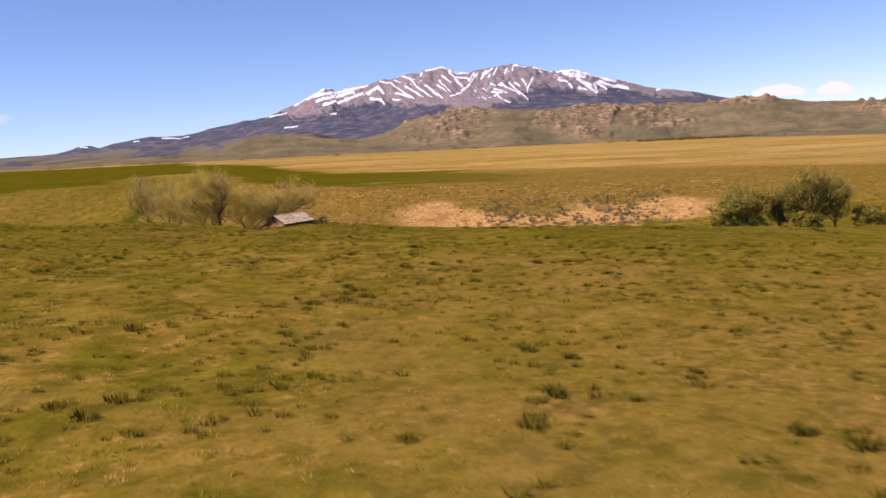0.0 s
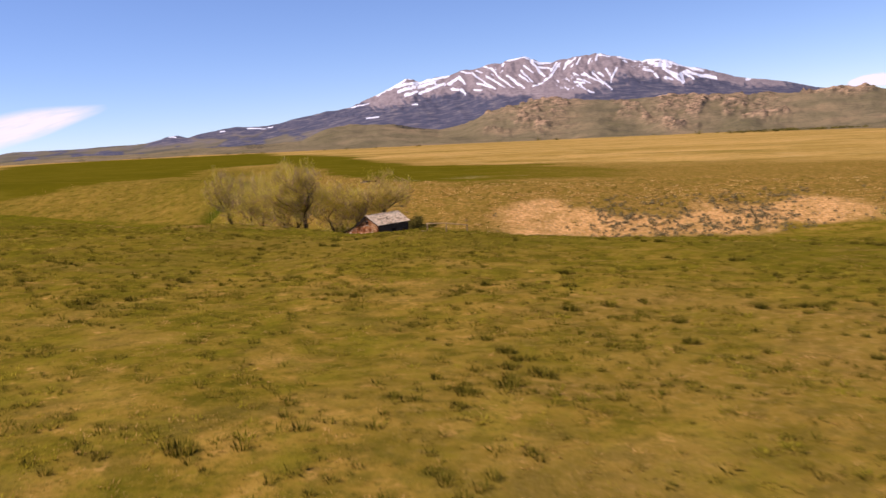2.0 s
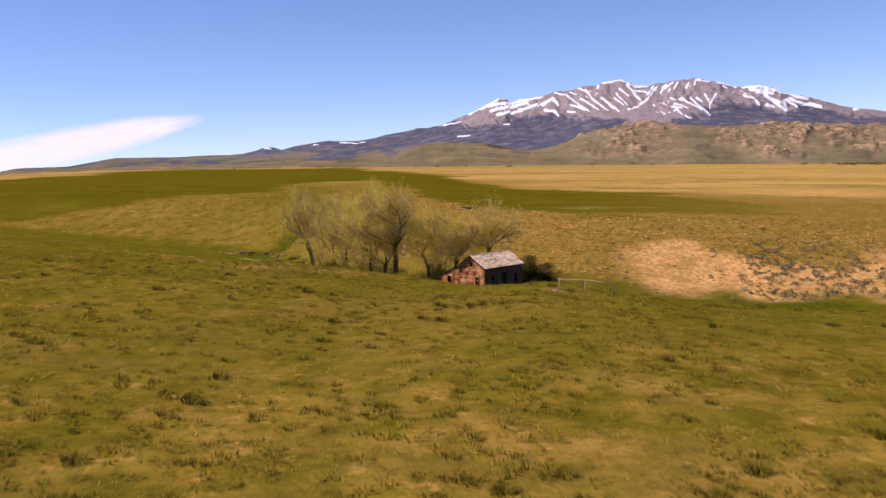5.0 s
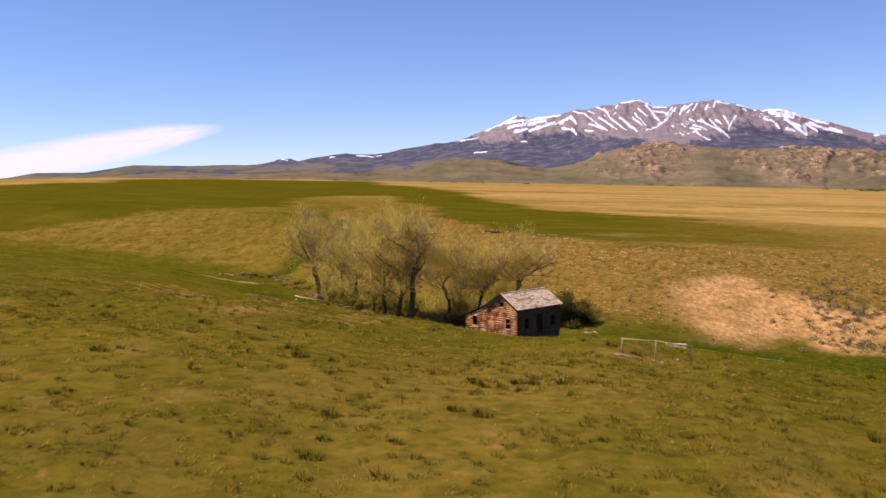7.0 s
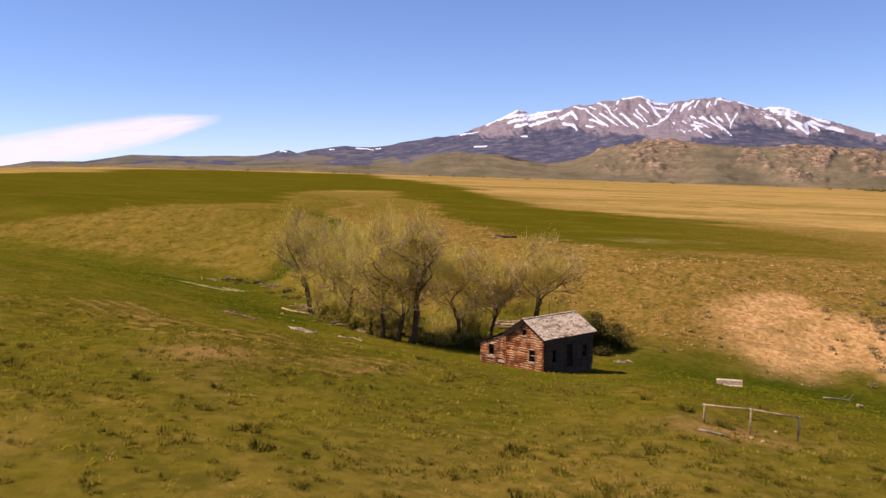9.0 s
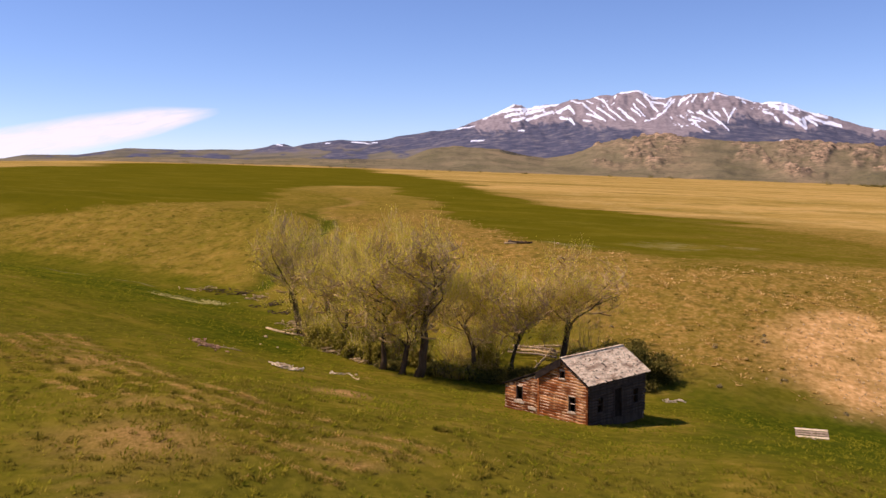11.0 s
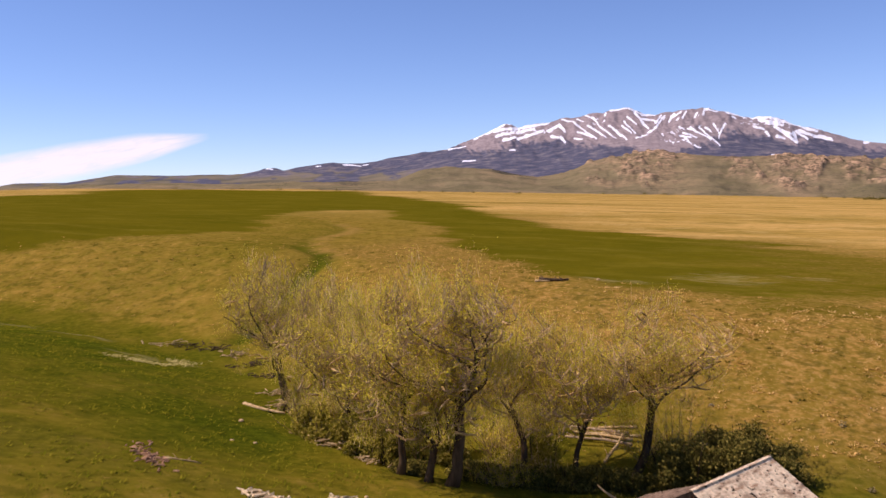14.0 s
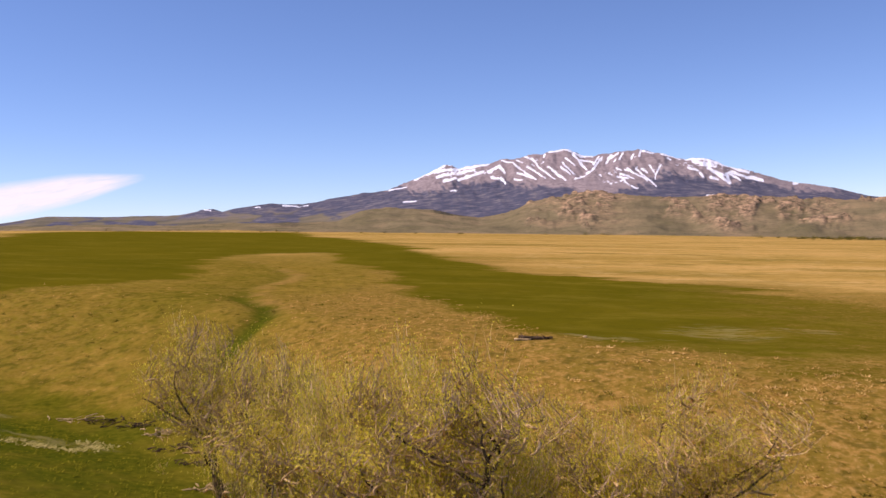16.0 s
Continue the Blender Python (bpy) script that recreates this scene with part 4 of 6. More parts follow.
def window_trim(parent, x0, x1, z0, z1, axis, at, side, sill=True, sash=True, paint=M_WHITEWOOD):
    """A worn window: two jambs, a head, a sill and a crossbar of the sash."""
    w = new("window")
    w.parent = parent
    t = 0.05

    def bar(name, a, b, c, d, deep, mat=paint):
        lo, hi = (at - deep, at + 0.06) if side < 0 else (at - 0.06, at + deep)
        bm = box_bm(a, b, lo, hi, c, d, 0.006) if axis == 0 else box_bm(lo, hi, a, b, c, d, 0.006)
        part(name, bm, mat, w)

    bar("jamb", x0, x0 + t, z0, z1, 0.09, M_SHADE_GREYLOG)
    bar("jamb", x1 - t, x1, z0, z1, 0.09, M_SHADE_GREYLOG)
    bar("head", x0 + t, x1 - t, z1 - t, z1, 0.10)
    if sill:
        bar("sill", x0 - 0.06, x1 + 0.06, z0 - 0.07, z0 + 0.02, 0.13)
    if sash:
        bar("sash_bar", x0 + t, x1 - t, (z0 + z1) / 2 - 0.025, (z0 + z1) / 2 + 0.025, 0.02)
    return w


def shake_roof(parent, name, x_top, z_top, x_low, z_low, y0, y1, mat, rows, label, patchy=0.0):
    """Courses of split shakes, each a thin wedge, on sloping boards."""
    verts, faces = [], []
    dx, dz = x_low - x_top, z_low - z_top
    length = math.hypot(dx, dz)
    ux, uz = dx / length, dz / length
    nx, nz = (-uz, ux) if dx < 0 else (uz, -ux)
    if nz < 0:
        nx, nz = -nx, -nz

    def at(s, h, y):
        return (x_top + ux * s + nx * h, y, z_top + uz * s + nz * h)

    rnd = random.Random(7 + rows)
    for r in range(rows):
        s0, s1 = length * r / rows, length * (r + 1) / rows
        y = y0 + rnd.uniform(-0.06, 0.02)
        while y < y1:
            w = rnd.uniform(0.09, 0.19)
            b = min(y + w, y1 + 0.02)
            if rnd.random() > patchy:
                over, lift = rnd.uniform(0.02, 0.07), rnd.uniform(0.0, 0.010)
                k = len(verts)
                verts += [at(s0 - 0.04, 0.010, y), at(s0 - 0.04, 0.010, b - 0.008), at(s1 + over, 0.016 + lift, b - 0.008), at(s1 + over, 0.016 + lift, y),
                          at(s1 + over, 0.004 + lift, y), at(s1 + over, 0.004 + lift, b - 0.008)]
                faces += [(k, k + 1, k + 2, k + 3), (k + 3, k + 2, k + 5, k + 4), (k, k + 3, k + 4), (k + 1, k + 5, k + 2)]
            y = b
    ob = put(name, mesh_of(name, verts, faces, mat), parent, None, label)
    tagged(ob, kind="stuff")
    # boards under the shakes
    bm = bmesh.new()
    q = [at(-0.02, 0.0, y0), at(-0.02, 0.0, y1), at(length, 0.0, y1), at(length, 0.0, y0)]
    p = [at(-0.02, -0.07, y0), at(-0.02, -0.07, y1), at(length, -0.07, y1), at(length, -0.07, y0)]
    a, b = [bm.verts.new(v) for v in q], [bm.verts.new(v) for v in p]
    bm.faces.new(a)
    bm.faces.new(b[::-1])
    for k in range(4):
        j = (k + 1) % 4
        bm.faces.new((a[k], b[k], b[j], a[j]))
    bmesh.ops.recalc_face_normals(bm, faces=bm.faces)
    part("roof_deck", bm, M_SHADE_DECKBOARD, parent)


def build_cabin():
    cab = thing("log_cabin", "abandoned log cabin with red-brown walls, shake roof and lean-to", "cabin", (-23.73, 131.42, -3.86), turn=-36.5)
    low, high = 1.40, 2.56
    cache = {}
    L0, L1 = -2 * HALF - LEAN_TO, -2 * HALF
    front = [(-1.47, -0.90, 0.62, 1.64), (-HALF - 0.23, -HALF + 0.23, 2.62, 3.18)]
    lean_holes = [(-6.0, -5.42, 0.55, 1.52)]
    side = [(0.85, 1.45, 0.62, 1.62), (2.55, 3.40, 0.02, 1.95), (4.55, 5.15, 0.62, 1.62)]
    wall_slab(cab, "front_wall", [(L1, EAVE), (-HALF, RIDGE - 0.06), (0, EAVE)], front, 0, -0.072, 0.21, M_CHINK, "gable wall with pale chinking")
    # side away from the sun: its shade is put into the wall colour
    wall_slab(cab, "side_wall", [(0.0, EAVE), (LONG, EAVE)], side, 1, -0.14, 0.14, M_SHADE_GREYLOG)
    wall_slab(cab, "back_wall", [(L1, EAVE), (-HALF, RIDGE - 0.06), (0, EAVE)], [], 0, LONG - 0.14, 0.14, M_CHINK)
    wall_slab(cab, "inner_wall", [(0.0, EAVE), (LONG, EAVE)], [], 1, L1, 0.14, M_CHINK)
    wall_slab(cab, "lean_to_front", [(L0, low), (L1, high)], lean_holes, 0, -0.05, 0.19, M_CHINK)
    wall_slab(cab, "lean_to_side", [(0.02, low), (4.2, low)], [], 1, L0, 0.12, M_CHINK)
    wall_slab(cab, "lean_to_back", [(L0, low), (L1, high)], [], 0, 4.08, 0.12, M_CHINK)
    part("floor", box_bm(L0 + 0.14, -0.15, 0.16, 4.0, -0.1, 0.02), M_DARKROOM, cab, "dark board floor")
    # logs, course by course
    z = 0.02
    while z < RIDGE - 0.25:
        if z < EAVE:
            lo, hi = L1, 0.0
        else:
            reach = HALF * (RIDGE - z - 0.10) / (RIDGE - EAVE)
            lo, hi = -HALF - reach, -HALF + reach
        for a, b in course_gaps(z, lo, hi, front):
            log_run(cab, cache, a, b, z, 0, -0.02)
        if z < EAVE - 0.05:
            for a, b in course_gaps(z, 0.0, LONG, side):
                log_run(cab, cache, a, b, z, 1, 0.02, mat=M_SHADE_GREYLOG)
        if z < high - 0.25:
            cap = L0 + LEAN_TO * max(0.0, (z + 0.12 - low) / (high - low))
            for a, b in course_gaps(z, cap + 0.04, L1 - 0.04, lean_holes):
                log_run(cab, cache, a, b, z, 0, 0.0)
        z += COURSE
    # corner posts, trim
    part("corner_board", box_bm(-0.075, 0.085, -0.115, -0.075, -0.5, EAVE - 0.05, 0.01), M_LOG, cab)
    part("corner_board", box_bm(L1 - 0.07, L1 + 0.07, -0.12, -0.085, -0.5, EAVE - 0.1, 0.01), M_LOG, cab, "dark joint board between house and lean-to")
    part("sill_log", box_bm(L0, 0.0, -0.16, -0.10, -0.35, -0.08, 0.02), M_LOG, cab, "weathered bottom log")
    window_trim(cab, *front[0], 0, -0.02, -1)
    window_trim(cab, *front[1], 0, -0.02, -1, sill=True, sash=False)
    window_trim(cab, *lean_holes[0], 0, 0.0, -1, sash=False)
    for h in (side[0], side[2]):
        window_trim(cab, *h, 1, 0.02, 1, paint=M_SHADE_GREYLOG)
    d = new("doorway")
    d.parent = cab
    part("jamb", box_bm(-0.05, 0.11, 2.55, 2.61, 0.02, 1.95, 0.006), M_SHADE_GREYLOG, d)
    part("jamb", box_bm(-0.05, 0.11, 3.34, 3.40, 0.02, 1.95, 0.006), M_SHADE_GREYLOG, d)
    part("head", box_bm(-0.05, 0.12, 2.61, 3.34, 1.89, 1.95, 0.006), M_SHADE_GREYLOG, d)
    part("door_leaf", box_bm(-0.10, -0.06, 2.61, 3.34, 0.03, 1.89, 0.006), M_DARKROOM, d, "dark plank door")
    part("patch_board", box_bm(-6.15, -5.25, -0.13, -0.09, 0.36, 0.50, 0.01), M_WHITEWOOD, cab, "pale board nailed under the opening")
    part("patch_board", box_bm(-4.9, -4.15, -0.13, -0.10, 0.10, 0.30, 0.01), M_WHITEWOOD, cab)
    # roofs
    shake_roof(cab, "shingles", -HALF, RIDGE + 0.04, 0.26, EAVE - 0.16, -0.28, LONG + 0.26, M_SHAKE, 17, "bleached split-wood shakes, gaps and curled edges", 0.09)
    shake_roof(cab, "shingles", -HALF - 0.005, RIDGE + 0.04, L1 - 0.10, EAVE - 0.03, -0.28, LONG + 0.26, M_OLDROOF, 15, "grey-brown weathered shakes", 0.05)
    shake_roof(cab, "lean_to_roof", L1 - 0.12, EAVE - 0.05, L0 - 0.22, low + 0.03, -0.20, 4.35, M_OLDROOF, 14, "grey-brown low-pitched lean-to roof", 0.03)
    part("ridge_board", box_bm(-HALF - 0.09, -HALF + 0.09, -0.29, LONG + 0.27, RIDGE + 0.055, RIDGE + 0.085, 0.01), M_SHAKE, cab, "pale ridge boards")
    for sx, x_end, z_end in ((1, 0.27, EAVE - 0.20), (-1, L1 - 0.10, EAVE - 0.07)):
        for y in (-0.30, LONG + 0.25):
            bm = bmesh.new()
            # left board hangs deeper, a dark stand-in for the roof overhang's shadow
            deep = 0.34 if sx < 0 else 0.0
            pts = ((-HALF, RIDGE + 0.03), (x_end, z_end + 0.04), (x_end, z_end - 0.10 - deep), (-HALF, RIDGE - 0.13 - deep))
            a = [bm.verts.new((p, y, q)) for p, q in pts]
            b = [bm.verts.new((p, y + 0.03, q)) for p, q in pts]
            bm.faces.new(a)
            bm.faces.new(b[::-1])
            for k in range(4):
                bm.faces.new((a[k], b[k], b[(k + 1) % 4], a[(k + 1) % 4]))
            bmesh.ops.recalc_face_normals(bm, faces=bm.faces)
            part("barge_board", bm, M_SHADE_DECKBOARD, cab, "barge board darkened for overhang shade")


build_cabin()


# ---- trees ----
def grow(rnd, start, heading, length, radius, depth, wood, twigs, tips, spread=0.65, rise=0.10, kids=(5, 7)):
    """A limb that wanders crookedly and forks; its ends carry short bare twigs."""
    steps = 7 if depth > 1 else 5
    path, radii, p, h = [start.copy()], [radius], start.copy(), heading.normalized()
    bow = Vector((rnd.gauss(0, 0.10), rnd.gauss(0, 0.10), 0))
    for k in range(steps):
        h = (h + bow + Vector((rnd.gauss(0, 0.20), rnd.gauss(0, 0.20), rnd.gauss(rise + (0.14 if depth == 1 else 0.0), 0.18)))).normalized()
        p = p + h * (length / steps)
        path.append(p.copy())
        radii.append(radius * (1 - 0.70 * (k + 1) / steps))
    bucket = wood if radius > 0.07 else twigs
    bucket.append((path, radii, 6 if depth >= 3 else (4 if depth == 2 else 3)))
    if depth <= 1:
        for k in range(5):
            q = path[rnd.randint(1, steps)]
            d = (h * 0.3 + Vector((rnd.gauss(0, 0.35), rnd.gauss(0, 0.35), rnd.gauss(0.8, 0.3)))).normalized() * rnd.uniform(0.45, 1.15)
            twigs.append(([q, q + d * 0.5 + Vector((rnd.gauss(0, 0.08), rnd.gauss(0, 0.08), rnd.gauss(0, 0.05))), q + d], [0.021, 0.015, 0.006], 3))
            tips.append((q + d, q))
        return
    count = rnd.randint(*kids)
    for k in range(count):
        t = 0.22 + 0.76 * (k + rnd.random() * 0.8) / count
        i = min(int(t * steps), steps - 1)
        q = path[i].lerp(path[i + 1], t * steps - i)
        out = Vector((rnd.gauss(0, 1), rnd.gauss(0, 1), rnd.gauss(0.15, 0.55))).normalized()
        nh = (h * (1 - spread) + out * spread).normalized()
        grow(rnd, q, nh, length * rnd.uniform(0.42, 0.68), max(radii[i] * rnd.uniform(0.5, 0.7), 0.030), depth - 1, wood, twigs, tips, spread, rise, kids)


def leaf_cloud(rs, tips, per_tip, size, scatter):
    """Small leaves along the fine twigs, as loose quads."""
    ends = np.array([t[0] for t in tips])
    back = np.array([t[1] for t in tips])
    idx = np.repeat(np.arange(len(tips)), per_tip)
    f = rs.random((len(idx), 1))
    c = back[idx] * (1 - f) + ends[idx] * f + rs.normal(0, scatter, (len(idx), 3))
    a = rs.normal(0, 1, (len(idx), 3))
    a /= np.linalg.norm(a, axis=1, keepdims=True)
    b = np.cross(a, rs.normal(0, 1, (len(idx), 3)))
    b /= np.linalg.norm(b, axis=1, keepdims=True)
    s = size * rs.uniform(0.55, 1.35, (len(idx), 1))
    return np.stack([c - a * s, c - b * s * 0.55, c + a * s, c + b * s * 0.55], 1).reshape(-1, 3)


def cottonwood(x, y, height, reach, lean, seed, trunks=1, leaf=M_LEAF, per_tip=7, size=0.046, label="", wide=0.65, fork=0.36, girth=0.30, scatter=0.20, name="cottonwood_tree", shoots=1900, fill=0.9, bare_to=0.30, twig=M_TWIG):
    z = ground_z(x, y) - 0.15
    rnd, rs = random.Random(seed), np.random.default_rng(seed)
    tree = thing(name, label, "tree", (x, y, z), group="grove by the creek" if x < 0 else "willows on the slope")
    tips, twigs, woods = [], [], []
    for k in range(trunks):
        wood = []
        off = Vector((0.75 * k - 0.35 * (trunks - 1), 0.3 * k, 0))
        path, radii, p = [off], [girth * 1.35], off
        h = Vector((lean[0] + rnd.gauss(0, 0.06) + 0.15 * (k - (trunks - 1) / 2), lean[1], 1)).normalized()
        trunk_len = height * fork
        for s in range(7):
            h = (h + Vector((rnd.gauss(0, 0.075), rnd.gauss(0, 0.06), 0.03))).normalized()
            p = p + h * trunk_len / 7
            path.append(p)
            radii.append(girth * (1.0 - 0.36 * (s + 1) / 7))
        wood.append((path, radii, 9))
        limbs = rnd.randint(7, 8)
        for b in range(limbs):
            w = 2.4 * b + rnd.random() * 0.8
            t = 7 if b < 4 else rnd.randint(4, 6)
            out = Vector((math.cos(w), math.sin(w), rnd.uniform(1.2, 3.2) if t == 7 else rnd.uniform(0.6, 1.4)))
            grow(rnd, path[t], out, height * (1 - fork) * rnd.uniform(0.55, 0.85), radii[t] * rnd.uniform(0.34, 0.56), 3, wood, twigs, tips, wide, 0.22, (4, 6))
        woods.append(wood)
    ends = np.array([t[0] for t in tips])
    up = height / np.percentile(ends[:, 2], 99.5)
    mid = ends[:, :2].mean(0)
    out = reach / np.percentile(np.hypot(ends[:, 0] - mid[0], ends[:, 1] - mid[1]), 90)

    def mould(co):
        """The crown drawn to its height and reach, full in the middle and drawn in towards the top."""
        co = np.asarray(co, float) * np.array([out, out, up])
        h = co[:, 2:] / height
        g = np.interp(h, (0.0, 0.35, 0.52, 0.70, 0.86, 1.0), (1.0, 1.0, 1.12, 1.02, 0.80, 0.40)) if x < 0 else 1.0
        axis = mid[None, :] * out * np.clip(h / 0.75, 0, 1.2)
        co[:, :2] = axis + (co[:, :2] - axis) * g
        return co

    def timber(name, runs, mat, label, smooth_faces=False):
        v = ([], [])
        for path, radii, sides in runs:
            tube([Vector(q) for q in mould([tuple(q) for q in path])], radii, sides, *v)
        put(name, mesh_of(name, v[0], v[1], mat, smooth_faces), tree, None, label)

    for k, wood in enumerate(woods):
        timber("trunk", wood, M_BARK, "dark furrowed trunk and limbs" if k == 0 else "", True)
    timber("branchwork", twigs, twig, "bare pale twigs")
    if x < 0:
        # crooked dead limbs, barkless and pale, show through the leaf
        dead = ([], [])
        for k in range(34):
            q = Vector(tips[rnd.randrange(len(tips))][1])
            q = Vector(mould([tuple(q)])[0])
            q = Vector((q.x, q.y - 0.3, q.z * rnd.uniform(0.7, 1.0)))
            d = Vector((rnd.gauss(0, 1), rnd.gauss(-0.5, 0.8), rnd.gauss(0.2, 0.5))).normalized() * rnd.uniform(0.4, 1.4)
            bend = Vector((rnd.gauss(0, 0.15), rnd.gauss(0, 0.15), rnd.uniform(-0.2, 0.3)))
            tube([q, q + d * 0.4 + bend, q + d * 0.75 + bend * 1.2, q + d + bend * 0.4], [0.075, 0.062, 0.044, 0.018], 4, *dead)
        tagged(put("deadwood", mesh_of("deadwood", dead[0], dead[1], M_PALETWIG, True), tree, None, "pale barkless dead limbs"), kind="stuff")
    # leaf stands in clumps: some boughs thick with it, others nearly bare
    weight = np.clip(rs.gamma(1.1, 0.9, len(tips) // 5 + 1), 0, 3.2)
    share = np.repeat(weight, 5)[:len(tips)]
    often = rs.poisson(share * per_tip * (0.72 if x < 0 else 1.0))
    dressed = [t for t, n in zip(tips, often) for _ in range(n)]
    co = mould(leaf_cloud(rs, dressed, 1, size, scatter))
    # fine shoots fill the crown's outline, in uneven clumps with gaps between
    middle = np.array([mid[0] * out, mid[1] * out, height * 0.58])
    axes = np.array([reach * 1.10, reach * 1.10, height * 0.45])
    clumps = rs.normal(0, 1, (70, 3))
    clumps *= (rs.uniform(0.15, 1.0, (70, 1)) / np.linalg.norm(clumps, axis=1, keepdims=True))
    thick = rs.gamma(1.2, 1.0, 70)
    pick = rs.choice(70, shoots, p=thick / thick.sum())
    foot = middle + (clumps[pick] + rs.normal(0, 0.085, (shoots, 3))) * axes
    keep = foot[:, 2] > height * (bare_to + 0.10 * rs.random(shoots))
    foot = foot[keep]
    shoots = len(foot)
    away = (foot - middle) / axes
    rise = rs.normal(0, 0.24, (shoots, 3)) + away * 0.35 + np.array([0, 0, 0.85])
    tip = foot + rise * rs.uniform(0.35, 1.0, (shoots, 1))
    side = np.cross(rise, rs.normal(0, 1, (shoots, 3)))
    side *= 0.014 / np.linalg.norm(side, axis=1, keepdims=True)
    sticks = np.stack([foot - side, foot + side, tip], 1).reshape(-1, 3)
    tagged(put("spray", tri_mesh("spray", sticks, M_SHOOT), tree, None, "fine pale shoots"), kind="stuff")
    more = leaf_cloud(rs, list(zip(tip, foot)), int(per_tip * fill * (0.86 if x < 0 else 1.2)), size * 0.95, 0.24)
    co = np.concatenate([co, more])
    quads = co.reshape(-1, 4, 3)
    co = quads[quads[:, 0, 2] > height * bare_to * rs.uniform(0.6, 1.3, len(quads))].reshape(-1, 3)
    put("crown", quad_mesh("crown", co, leaf), tree, None, "thin spring leaves")
    return tree


GROVE = "tall old cottonwood tree just coming into leaf"
cottonwood(-54.2, 162.5, 12.8, 3.9, (-0.05, 0.0), 11, 1, label=GROVE + " at the creek bend", girth=0.34, per_tip=11, fork=0.5, bare_to=0.12)
cottonwood(-49.8, 158.5, 12.0, 4.0, (0.05, 0.0), 12, 1, label=GROVE, girth=0.24, per_tip=13, fork=0.45, bare_to=0.06)
cottonwood(-45.6, 153.5, 10.8, 3.5, (-0.05, 0.0), 19, 1, label="slim young cottonwood tree with yellow-green leaf", girth=0.18, per_tip=13, fork=0.45, bare_to=0.06)
cottonwood(-41.2, 147.0, 12.0, 3.7, (0.0, 0.0), 13, 1, label=GROVE, girth=0.24, fork=0.60, per_tip=13, shoots=1900, bare_to=0.12)
cottonwood(-39.4, 146.4, 8.6, 2.6, (-0.02, 0.0), 18, 1, label="short crooked cottonwood tree beside the thick one", girth=0.26, fork=0.50, per_tip=9, shoots=700, bare_to=0.36)
cottonwood(-38.0, 146.2, 12.9, 4.0, (0.05, 0.0), 14, 1, label="thick old cottonwood tree with thin yellow-green leaf", girth=0.36, fork=0.62, per_tip=12, shoots=2000, bare_to=0.24)
cottonwood(-34.2, 150.5, 10.6, 3.8, (0.05, 0.0), 15, 1, label=GROVE, girth=0.24, per_tip=13, fork=0.45, bare_to=0.18)
cottonwood(-31.0, 152.0, 10.2, 3.6, (-0.05, 0.0), 16, 1, label="slender cottonwood tree with dense yellow-green leaf", girth=0.20, per_tip=13, fork=0.45, bare_to=0.2)
cottonwood(-27.6, 151.5, 11.6, 4.1, (0.38, 0.05), 17, 1, label="leaning, half-bare cottonwood tree with dark crooked trunk", girth=0.32, fork=0.56, per_tip=10, shoots=1900, bare_to=0.30, twig=M_PALETWIG)
# greener trees on the slope at the pasture's edge
WIDE = dict(wide=0.85, fork=0.16, girth=0.17, scatter=0.24, name="willow_tree", bare_to=0.0, shoots=900, twig=M_BARK)
cottonwood(40.2, 113.5, 5.8, 3.2, (-0.15, 0), 21, 2, M_WILLOW, 9, 0.095, "broad green willow tree leaning over the slope", **WIDE)
cottonwood(45.8, 114.0, 6.2, 1.7, (0.05, 0), 22, 1, M_WILLOW, 9, 0.095, "broad green willow tree with gaps in its crown", **WIDE)
cottonwood(49.4, 113.5, 7.8, 2.5, (0.0, 0), 23, 2, M_WILLOW, 10, 0.095, "tall green willow tree with dark stems and open crown", **WIDE)
cottonwood(53.4, 114.5, 7.2, 1.9, (0.1, 0), 24, 1, M_WILLOW, 10, 0.095, "tall green willow tree with dark stems and open crown", **WIDE)


